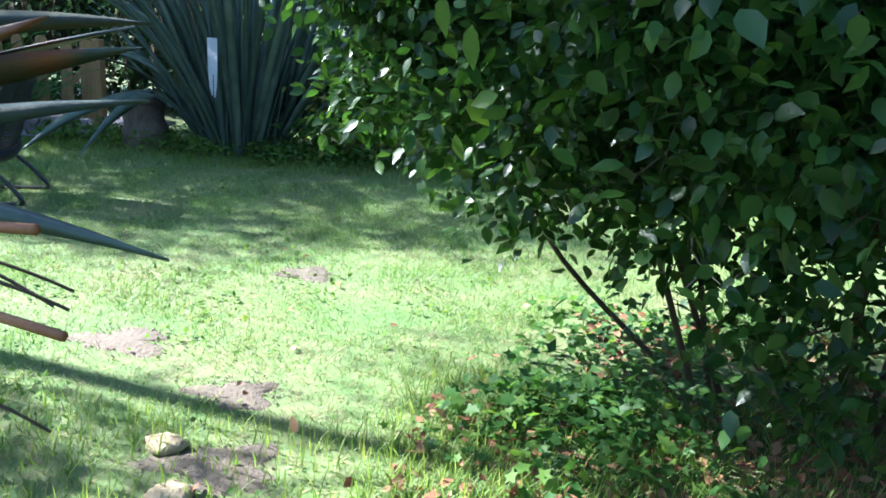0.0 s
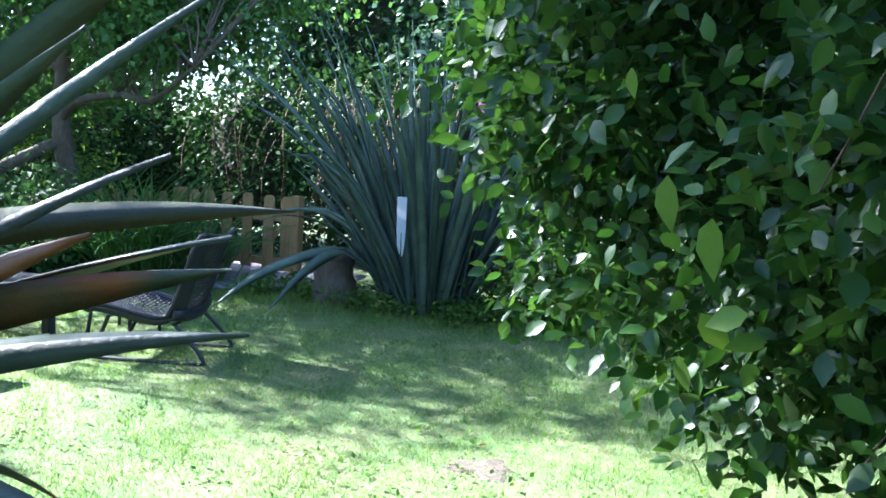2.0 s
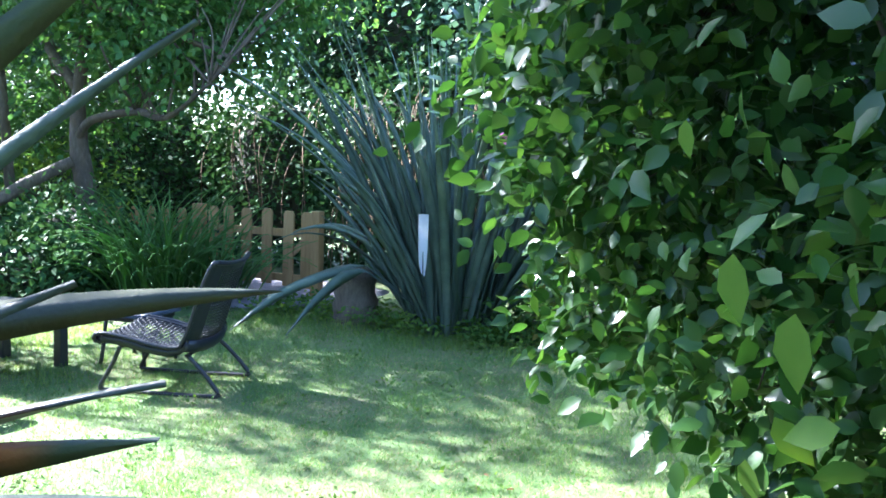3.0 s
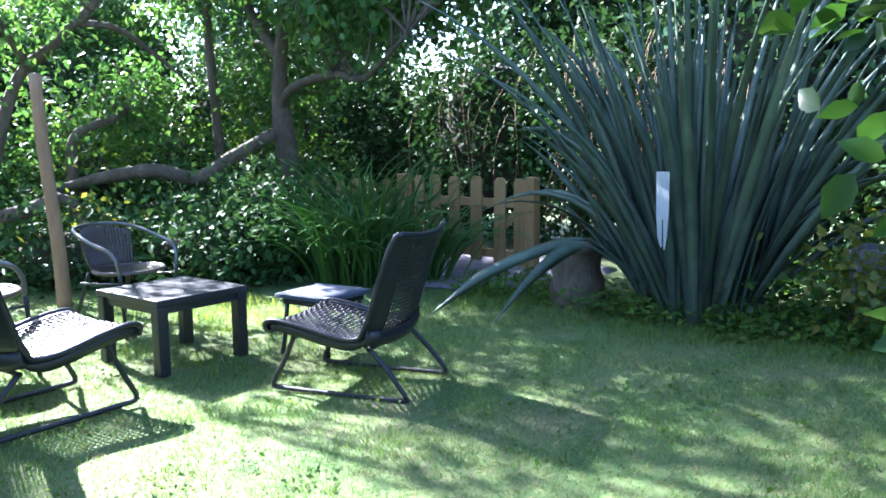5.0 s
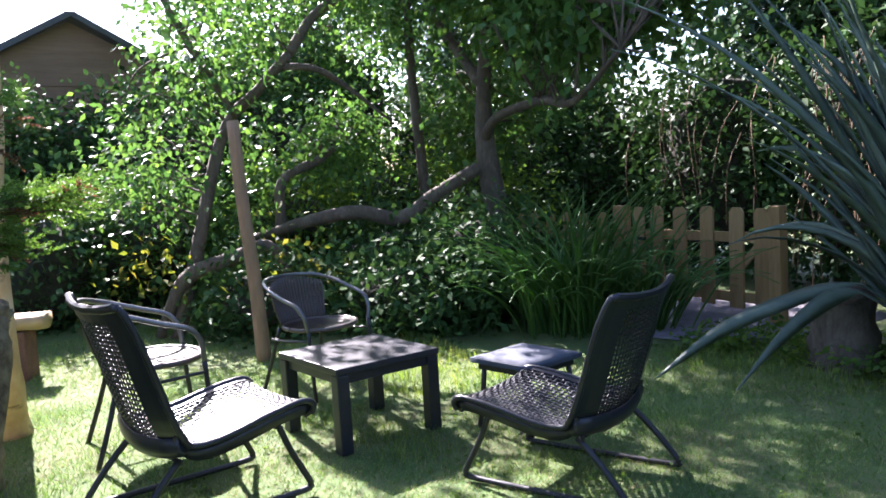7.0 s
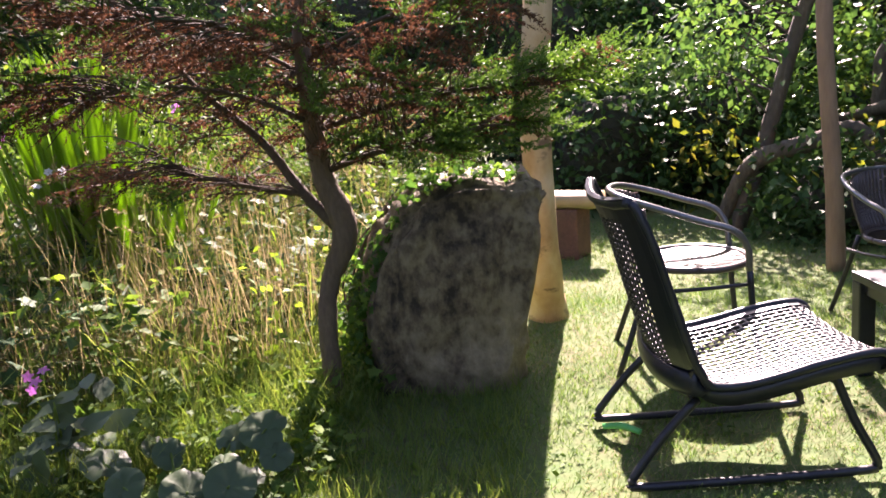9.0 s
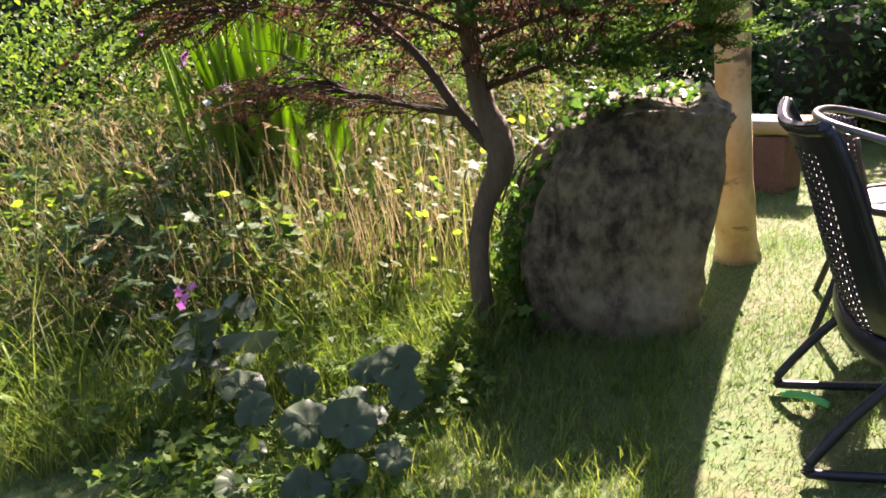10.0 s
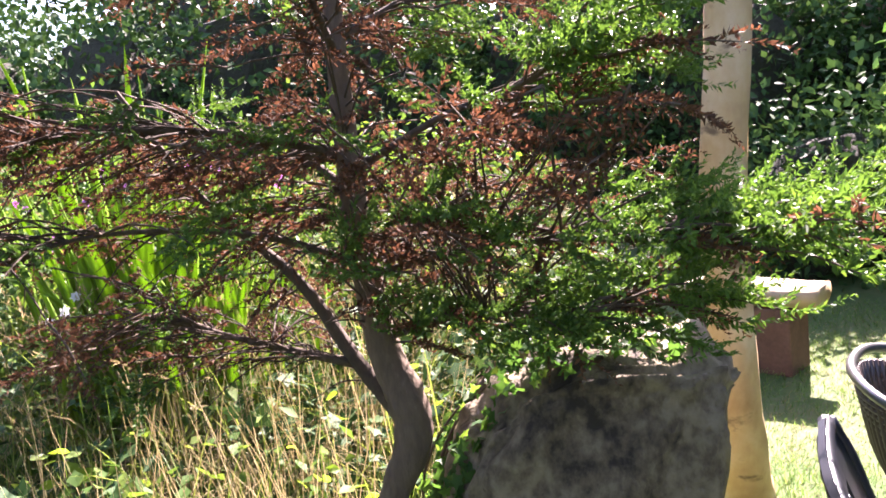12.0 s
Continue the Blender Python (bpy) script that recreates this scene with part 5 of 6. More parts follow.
def build_table():
    root = thing("garden_table", (-6.02, 6.85, 0), "low square charcoal resin garden table", "table", yaw=3)
    bm = bmesh.new()
    box(bm, (0, 0, 0.403), (0.60, 0.60, 0.034), 0.006)
    top = part("tabletop", bm, M_TABLE, root)
    for i in range(4):
        a = math.pi / 2 * i
        bm = bmesh.new()
        box(bm, (0.267 * math.cos(a), 0.267 * math.sin(a), 0.362), (0.022, 0.50, 0.05), 0.003, Matrix.Rotation(a, 4, "Z"))
        part("apron", bm, M_TABLE, root)
    for sx in (-1, 1):
        for sy in (-1, 1):
            bm = bmesh.new()
            box(bm, (0.264 * sx, 0.264 * sy, 0.192), (0.066, 0.066, 0.386), 0.007)
            part("leg", bm, M_TABLE, root)
    # raised weave on the top
    cells = []
    for i in range(38):
        for j in range(19):
            x = -0.275 + 0.55 * (i + 0.5) / 38
            y = -0.275 + 0.55 * (j + 0.5 + 0.5 * (i % 2)) / 19.5
            a, b, z = 0.0055, 0.0115, 0.4205
            V = [(x - a, y - b, z), (x + a, y - b, z), (x + a, y + b, z), (x - a, y + b, z), (x, y - b * 0.5, z + 0.0012), (x, y + b * 0.5, z + 0.0012)]
            cells.append((np.array(V), np.array([(0, 1, 4, 4), (1, 2, 5, 4), (2, 3, 5, 5), (3, 0, 4, 5)])))
    V, F = join(cells)
    tri = np.vstack([F[:, [0, 1, 2]], F[F[:, 2] != F[:, 3]][:, [0, 2, 3]]])
    part_np("top_weave", (V, tri), M_TABLE, top, "fine woven pattern on the top", kind="stuff")


build_table()


def build_side_table_stool():
    # padded stool made up in the place of the matching side table
    root = thing("footstool", (-5.45, 7.5, 0), "small slate-grey padded stool on dark legs, in place of a side table", "stool", yaw=8)
    bm = bmesh.new()
    geo = bmesh.ops.create_cube(bm, size=1, matrix=Matrix.Translation((0, 0, 0.355)) @ Matrix.Diagonal((0.40, 0.40, 0.06, 1)))
    bmesh.ops.subdivide_edges(bm, edges=bm.edges[:], cuts=5, use_grid_fill=True)
    for v in bm.verts:
        r = max(abs(v.co.x), abs(v.co.y)) / 0.2
        v.co.z = 0.355 + (v.co.z - 0.355) * (1.05 - 0.65 * r ** 4)
    part("cushion", bm, M_CUSHION, root, "", True)
    bm = bmesh.new()
    box(bm, (0, 0, 0.318), (0.34, 0.34, 0.025), 0.004)
    part("seat_frame", bm, M_TUBE, root)
    for sx in (-1, 1):
        for sy in (-1, 1):
            part_np("leg", tube([(0.15 * sx, 0.15 * sy, 0.31), (0.16 * sx, 0.16 * sy, 0.15), (0.175 * sx, 0.175 * sy, 0.0)], [0.014] * 2, 8, 3), M_TUBE, root, "", True)


build_side_table_stool()


def build_bistro_chair():
    root = thing("bistro_chair", (-6.95, 7.08, 0), "brown wicker bistro chair with a grey tube arm hoop", "chair", "wicker bistro chairs", yaw=-75)
    hoop = [(-0.245, 0.20, 0.41), (-0.262, 0.19, 0.50), (-0.275, 0.14, 0.565), (-0.28, 0.02, 0.605), (-0.262, -0.13, 0.655), (-0.19, -0.25, 0.69), (0, -0.30, 0.70), (0.19, -0.25, 0.69), (0.262, -0.13, 0.655), (0.28, 0.02, 0.605), (0.275, 0.14, 0.565), (0.262, 0.19, 0.50), (0.245, 0.20, 0.41)]
    hoop_ob = part_np("arm_hoop", tube(hoop, [0.0125] * 3, 9, 6), M_ALU, root, "grey metal tube hoop", True)
    for s in (-1, 1):
        part_np("leg", tube([(0.245 * s, 0.20, 0.42), (0.25 * s, 0.215, 0.2), (0.255 * s, 0.24, 0.0)], [0.0125] * 2, 8, 4), M_TUBE, root, "", True)
        part_np("leg", tube([(0.17 * s, -0.16, 0.40), (0.20 * s, -0.22, 0.2), (0.225 * s, -0.29, 0.0)], [0.0125] * 2, 8, 4), M_TUBE, root, "", True)
        part_np("stretcher", tube([(0.205 * s, -0.2, 0.33), (0.25 * s, 0.0, 0.345), (0.247 * s, 0.205, 0.36)], [0.008] * 2, 7, 3), M_TUBE, root, "", True)
    ring = [(0.225 * math.cos(a) * (1.05 if math.sin(a) > 0 else 1), 0.02 + 0.215 * math.sin(a), 0.41) for a in np.linspace(0, 2 * math.pi, 17)]
    part_np("seat_ring", tube(ring, [0.014] * 2, 8, 3), M_WICKER, root, "", True)
    bm = bmesh.new()
    nr, na = 7, 28
    rows = []
    for i in range(nr):
        r = (i + 0.15) / (nr - 1 + 0.15)
        rows.append([bm.verts.new((0.222 * r * math.cos(a), 0.02 + 0.212 * r * math.sin(a), 0.402 + 0.012 * r * r + 0.002 * (j % 2))) for j, a in enumerate(np.linspace(0, 2 * math.pi, na, endpoint=False))])
    bm.faces.new(rows[0])
    for i in range(nr - 1):
        for j in range(na):
            k = (j + 1) % na
            bm.faces.new((rows[i][j], rows[i][k], rows[i + 1][k], rows[i + 1][j]))
    bmesh.ops.solidify(bm, geom=bm.faces[:], thickness=0.014)
    part("seat", bm, M_WICKER, root, "", True)
    # woven back: upright canes with cross bands
    canes = []
    for k in range(23):
        a = radians(-52 + 104 * k / 22)
        x, y = 0.265 * math.sin(a), -0.295 * math.cos(a) + 0.005
        top = 0.695 - 0.05 * (abs(a) / radians(52)) ** 2
        canes.append(tube([(x * 0.82, y * 0.72 + 0.0, 0.405), (x * 0.95, y * 0.9, 0.53), (x, y, top)], [0.0085] * 2, 5, 3))
    for k in range(15):
        u = (k + 0.5) / 15
        pts = []
        for a in np.radians(np.linspace(-52, 52, 13)):
            f = 0.82 + 0.18 * u ** 0.7
            g = 0.72 + 0.28 * u ** 0.7
            pts.append((0.265 * math.sin(a) * f, (-0.295 * math.cos(a) + 0.005) * g - 0.002, 0.41 + 0.25 * u))
        canes.append(tube(pts, [0.006] * 2, 4, 1))
    for k, c in enumerate(canes):
        part_np("cane" if k < 23 else "woven_band", c, M_WICKER, hoop_ob, "brown wicker strand", True)
    return root


chair_c = build_bistro_chair()
chair_d = copy_thing(chair_c, pose(-6.56, 5.95, 0, 0, 0, -6))
chair_d.scale = (1.07, 1.07, 1.1)


def build_stake():
    root = thing("wooden_stake", (-7.97, 7.12, 0), "tall round brown wooden stake leaning in the lawn", "stake")
    part_np("stake", tube([(0, 0, -0.05), (-0.03, -0.01, 0.5), (-0.09, -0.04, 1.2), (-0.13, -0.05, 1.76)], [0.056, 0.05, 0.047, 0.045], 12, 4, 0.04), M_STAKE, root, "", True)


build_stake()


def build_bench():
    root = thing("log_bench", (-8.95, 5.5, float(ground_z(-8.95, 5.5))), "rustic split-log bench on brown blocks", "bench", yaw=62)
    V, F = tube([(-0.36, 0, 0.42), (-0.15, 0.01, 0.425), (0.12, 0, 0.42), (0.36, 0.015, 0.425)], [0.15, 0.16, 0.15, 0.14], 14, 4, 0.06)
    V[:, 2] = 0.42 + np.clip((V[:, 2] - 0.42) * 0.55, -0.08, 0.035)
    part_np("log_seat", (V, F), M_PALEWOOD, root, "", True)
    for x in (-0.17, 0.13):
        bm = bmesh.new()
        box(bm, (x, 0, 0.17), (0.22, 0.24, 0.36), 0.015)
        part("block", bm, M_BRICK, root)

build_bench()

stick = thing("green_strip", (-5.78, 5.55, 0.02), "short bright green plastic strip on the grass", "strip", yaw=60)
part_np("strip", tube([(-0.07, 0, 0.0), (0, 0.006, 0.012), (0.07, 0, 0.004)], [0.012, 0.013, 0.011], 6, 4), M_GREEN_PLASTIC, stick, "", True)


# ---- birch, standing stone, small conifer ----
tree("birch_tree", "slender birch with pale tan peeling bark", (-7.3, 5.37, 0),
     [("trunk", [(-7.3, 5.37, -0.05), (-7.3, 5.37, 0.06), (-7.18, 5.36, 0.4), (-7.12, 5.35, 1.1), (-7.06, 5.4, 1.8), (-7.0, 5.42, 3.0), (-7.0, 5.3, 4.6), (-7.1, 5.1, 7.0)], [0.125, 0.105, 0.083, 0.075, 0.07, 0.06, 0.045, 0.015]),
      ("limb", [(-7.0, 5.42, 3.0), (-7.3, 5.0, 3.6), (-7.5, 4.7, 4.2)], [0.03, 0.02, 0.008])],
     # unseen crown: blobs set along the sun's rays to shade shrub and lawn
     [((-7.2, 4.9, 7.0), (1.2, 0.95, 1.4), 4200), ((-7.1, 5.75, 7.35), (1.1, 0.7, 1.05), 2600), ((-7.1, 4.0, 5.3), (1.0, 0.8, 0.9), 600), ((-7.1, 6.75, 7.1), (1.2, 1.1, 1.4), 3000), ((-7.2, 4.75, 3.5), (0.9, 0.5, 0.55), 500), ((-7.1, 5.9, 5.15), (0.9, 0.7, 0.5), 330)], 0.065, M_APPLE, M_BIRCH, twigs=60, spread=0.2, more=3.4)


def build_boulder():
    root = thing("standing_stone", (-6.5, 4.92, 0), "tall leaning grey-brown standing stone with dark stains", "stone", yaw=110)
    bm = bmesh.new()
    geo = bmesh.ops.create_icosphere(bm, subdivisions=5, radius=1)
    for v in geo["verts"]:
        p = v.co.copy()
        q = Vector([math.copysign(abs(c) ** 0.5, c) for c in p])
        z = q.z * 0.52 + 0.42
        left = np.interp(z, (-0.06, 0.1, 0.35, 0.6, 0.78, 0.9, 0.96), (-0.30, -0.36, -0.40, -0.34, -0.24, -0.13, -0.02))
        right = np.interp(z, (-0.06, 0.1, 0.35, 0.6, 0.78, 0.88, 0.96), (0.25, 0.29, 0.35, 0.41, 0.43, 0.41, 0.30))
        ring = max(0.05, math.sqrt(max(0.0, 1 - min(1.0, abs(p.z)) ** 2)))
        x = (left + right) / 2 + (right - left) / 2 * max(-1.0, min(1.0, q.x / ring ** 0.6))
        x = x if abs(p.z) < 0.93 else (left + right) / 2 + (right - left) / 2 * p.x / ring
        y = q.y * 0.22 * (1 - 0.2 * z)
        top = np.interp(x, (-0.42, -0.30, -0.12, 0.05, 0.34, 0.5), (0.42, 0.64, 0.85, 0.89, 0.86, 0.72)) - 0.10 * (y < 0) * abs(y) / 0.2
        if z > top:
            z = top + 0.25 * (z - top)
        if y < 0:
            y -= 0.085 * max(0.0, 1 - abs(x - 0.10) / 0.34) * (1 - 0.5 * max(0.0, z))
        k = 0.05 * noise.noise(p * 1.7) + 0.035 * noise.noise(p * 4.3) + 0.016 * noise.noise(p * 11) + 0.007 * noise.noise(p * 27)
        v.co = Vector((x, y, z)) + p * k
    part("stone", bm, M_STONE, root, "", True)
    return root


build_boulder()


def ivy_on_stone():
    n = 1500
    u = rng.uniform(0, 1, n)
    along = np.where(rng.uniform(0, 1, n) < 0.82, rng.uniform(-0.46, -0.18, n), rng.uniform(-0.32, 0.32, n))
    top = np.interp(along, (-0.47, -0.42, -0.30, -0.12, 0.05, 0.4), (0.1, 0.42, 0.64, 0.85, 0.89, 0.85)) + 0.02
    z = np.where(along < -0.18, top * u ** 0.5, top - 0.01 + np.abs(rng.normal(size=n)) * 0.012)
    side = np.where(along < -0.18, rng.uniform(-0.12, 0.24, n), rng.uniform(-0.2, 0.2, n))
    a = radians(110)
    x = -6.5 + along * math.cos(a) - side * math.sin(a)
    y = 4.92 + along * math.sin(a) + side * math.cos(a)
    p = np.column_stack([x, y, np.maximum(z, 0.03)]) + rng.normal(size=(n, 3)) * 0.017
    way = ball(n) + np.array([0.5, -0.4, -0.2])
    root = thing("ivy", (-6.5, 4.92, 0), "trailing ivy growing over a standing stone", "ivy")
    V, F = scatter(LOBED, p - np.array((-6.5, 4.92, 0)), way, ball(n) * 0.6 + np.array([0.6, -0.3, 0.6]), rng.uniform(0.025, 0.05, n))
    part_np("leaves", (V, F), M_IVY, root)
    ca, sa = math.cos(a), math.sin(a)
    for k in range(6):
        side = rng.uniform(0.02, 0.2)
        line = []
        for al, h in ((-0.40, 0.02), (-0.43, 0.25), (-0.39, 0.48), (-0.27, 0.70), (-0.10 + 0.05 * k, 0.88)):
            al, q = al + rng.normal() * 0.02, side + rng.normal() * 0.03
            line.append((al * ca - q * sa, al * sa + q * ca, h))
        part_np("stem", tube(line, [0.006, 0.005, 0.002], 5, 4), M_DARKBARK, root, "", True)


ivy_on_stone()


def sprays(starts, ends, per, size, droop=0.1):
    """Feathery conifer twigs set with needles; returns the twigs and the needles."""
    tw, P, W = [], [], []
    for s, e in zip(starts, ends):
        m = (s + e) / 2 + np.array([0, 0, droop * np.linalg.norm(e - s)])
        c = spline([s, m, e], 5)
        tw.append(tube([s, m, e], [0.003, 0.0022, 0.001], 4, 3))
        u = rng.uniform(0.15, 1.0, per)
        q = np.column_stack([np.interp(u * (len(c) - 1), np.arange(len(c)), c[:, k]) for k in range(3)])
        d = unit((e - s)[None])[0]
        P.append(q + rng.normal(size=(per, 3)) * 0.012)
        W.append(unit(ball(per) + 0.9 * d))
    P, W = np.concatenate(P), np.concatenate(W)
    return join(tw), scatter(NARROW, P, W, ball(len(P)), rng.uniform(0.6, 1.3, len(P)) * size)


def fans(stems, fingers, finger, needle, step, curl=0.25):
    """Fern-like conifer sprays: each stem carries fingers on both sides, closely set with short needles."""
    tw, P, W, S = [], [], [], []
    for s, e in stems:
        d = unit((e - s)[None])[0]
        L = np.linalg.norm(e - s)
        flat = unit(np.cross(d, np.array([0.1, 0.2, 1.0]) + 0.6 * ball(1)[0])[None])[0]
        tw.append(tube([s, (s + e) / 2 + np.array([0, 0, 0.06 * L]), e], [0.0035, 0.0025, 0.001], 4, 3))
        for k in range(fingers):
            u = 0.2 + 0.8 * k / (fingers - 1)
            side = 0.0 if k == fingers - 1 else (1 if k % 2 else -1)
            p0 = s + (e - s) * u + np.array([0, 0, 0.24 * L * u * (1 - u)])
            way = unit((d + side * flat * rng.uniform(0.6, 1.0) + 0.15 * ball(1)[0])[None])[0]
            fl = finger * rng.uniform(0.6, 1.15) * (1.15 - 0.5 * abs(u - 0.5))
            n = max(6, int(fl / step))
            v = np.linspace(0.0, 1.0, n)[:, None]
            q = p0 + way * fl * v + np.array([0, 0, curl * fl]) * v ** 2
            around = ball(n)
            P.append(q)
            W.append(unit(1.1 * way + around))
            S.append(needle * (1.1 - 0.55 * v[:, 0]) * rng.uniform(0.8, 1.2, n))
    P, W, S = np.concatenate(P), np.concatenate(W), np.concatenate(S)
    return join(tw), scatter(NEEDLE, P, W, ball(len(P)), S)


NEEDLE = (NARROW[0] * np.array((1.0, 1.7, 1.0)), NARROW[1])


def build_conifer():
    base = np.array((-6.27, 4.43, 0.0))
    root = thing("small_conifer", tuple(base), "small feathery conifer with russet and green sprays", "tree")
    trunk = np.array([(-6.24, 4.43, -0.05), (-6.25, 4.42, 0.3), (-6.30, 4.44, 0.5), (-6.33, 4.51, 0.66), (-6.35, 4.50, 0.78), (-6.38, 4.43, 0.98), (-6.40, 4.40, 1.5), (-6.45, 4.40, 2.1), (-6.4, 4.43, 2.8)]) - base
    part_np("trunk", tube(trunk, [0.043, 0.038, 0.040, 0.052, 0.056, 0.044, 0.032, 0.022, 0.010], 12, 6, 0.07), M_CONEBARK, root, "", True)
    limbs = [[(-6.36, 4.50, 0.70), (-6.42, 4.34, 0.86), (-6.47, 4.16, 1.10), (-6.45, 3.9, 1.36), (-6.4, 3.7, 1.7)],
             [(-6.42, 4.34, 0.86), (-6.44, 4.12, 0.90), (-6.40, 3.88, 0.98), (-6.35, 3.72, 1.10)],
             [(-6.38, 4.44, 0.95), (-6.3, 4.68, 1.02), (-6.15, 4.9, 1.06), (-6.0, 5.1, 1.10)],
             [(-6.39, 4.42, 1.15), (-6.2, 4.2, 1.28), (-5.95, 3.95, 1.34), (-5.75, 3.75, 1.30)],
             [(-6.39, 4.42, 1.12), (-6.25, 4.75, 1.20), (-6.05, 5.05, 1.24), (-5.85, 5.35, 1.24)],
             [(-6.40, 4.40, 1.4), (-6.3, 4.7, 1.52), (-6.1, 4.98, 1.58), (-5.95, 5.1, 1.66)],
             [(-6.40, 4.40, 1.45), (-6.15, 4.15, 1.55), (-5.95, 3.85, 1.58), (-5.85, 3.6, 1.52)],
             [(-6.40, 4.40, 1.35), (-6.6, 4.1, 1.5), (-6.8, 3.8, 1.55), (-6.9, 3.6, 1.5)],
             [(-6.42, 4.40, 1.7), (-6.15, 4.45, 1.9), (-5.95, 4.55, 2.0)],
             [(-6.42, 4.40, 1.75), (-6.7, 4.6, 1.9), (-6.9, 4.85, 2.0)],
             [(-6.43, 4.40, 1.95), (-6.25, 4.05, 2.1), (-6.1, 3.75, 2.15)],
             [(-6.40, 4.41, 1.1), (-6.7, 4.55, 1.25), (-6.95, 4.7, 1.3)]]
    lines = []
    for k, pts in enumerate(limbs):
        p = np.array(pts) - base
        w = 0.028 if k == 0 else 0.016 if k < 3 else 0.012
        part_np("limb", tube(p, [w, w * 0.75, w * 0.5, w * 0.25], 7, 5, 0.06), M_DARKBARK, root, "", True)
        lines.append(spline(p, 8))
    T = spline(trunk, 8)
    red, green, bare = [], [], []
    sets = [np.vstack(lines[:1] + lines[1:2]), np.vstack([lines[3], lines[6], lines[10]]), np.vstack([lines[7], lines[9], lines[11]]), np.vstack([lines[8], T[T[:, 2] > 1.2]])]
    for i in range(560):
        src = sets[(0, 1, 3, 2, 3, 1)[i % 6]]
        s0 = src[rng.integers(len(src) // 4, len(src))]
        out = s0[:2] - np.array((-0.12, -0.02))
        az = math.atan2(out[1], out[0]) + rng.normal() * 0.9
        a = s0 + np.array([math.cos(az), math.sin(az), rng.uniform(-0.25, 0.35)]) * rng.uniform(0.02, 0.38)
        e = a + np.array([math.cos(az), math.sin(az), rng.uniform(-0.6, 0.25)]) * rng.uniform(0.12, 0.28)
        if e[2] < 0.85:
            continue
        bare.append(tube([s0, (s0 + a) / 2 + np.array([0, 0, 0.015]), a], [0.004, 0.003, 0.002], 4, 2))
        (green if rng.uniform() < 0.16 else red).append((a, e))
    for i in range(95):
        src = (lines[2], lines[4], T[T[:, 2] > 0.95])[i % 3]
        s0 = src[rng.integers(0, len(src) * 2 // 3)]
        a = s0 + np.array([rng.uniform(0.0, 0.3), rng.uniform(-0.12, 0.3), rng.uniform(0.03, 0.32)])
        e = a + np.array([rng.uniform(-0.1, 0.2), rng.uniform(-0.15, 0.22), rng.uniform(-0.08, 0.12)])
        bare.append(tube([s0, (s0 + a) / 2 + np.array([0, 0, 0.015]), a], [0.004, 0.003, 0.002], 4, 2))
        (green if i % 6 == 0 else red).append((a, e))
    for k in (2, 4, 5):
        src = lines[k]
        for i in range(30 if k == 5 else 40):
            s0 = src[rng.integers(len(src) // 3, len(src))]
            az = radians(rng.uniform(20, 130))
            a = s0 + np.array([math.cos(az), math.sin(az), rng.uniform(-0.1, 0.5)]) * rng.uniform(0.02, 0.13)
            e = a + np.array([math.cos(az), math.sin(az), rng.uniform(-0.35, 0.4)]) * rng.uniform(0.12, 0.26)
            bare.append(tube([s0, (s0 + a) / 2, a], [0.004, 0.003, 0.002], 4, 2))
            (green if rng.uniform() < 0.85 else red).append((a, e))
    for i in range(110):
        src = (lines[0], lines[1], lines[3], lines[6], lines[7])[i % 5]
        s0 = src[rng.integers(4, len(src))]
        e = s0 + np.array([rng.normal() * 0.2, -rng.uniform(0.0, 0.35), rng.uniform(-0.22, 0.08)])
        bare.append(tube([s0, (s0 + e) / 2 + np.array([0, 0, 0.03]), e], [0.0035, 0.0025, 0.001], 4, 3))
    part_np("twig_mass", join(bare), M_DARKBARK, root, "bare brown twigs", kind="stuff")
    tw, nd = fans(red, 7, 0.10, 0.020, 0.0042, -0.2)
    part_np("twig_mass", tw, M_DARKBARK, root, kind="stuff")
    part_np("russet_foliage", nd, M_RED, root, "russet dying needles")
    tw, nd = fans(green, 9, 0.125, 0.021, 0.003)
    part_np("twig_mass", tw, M_DARKBARK, root, kind="stuff")
    part_np("green_foliage", nd, M_NEEDLE, root, "fresh green needles")


build_conifer()


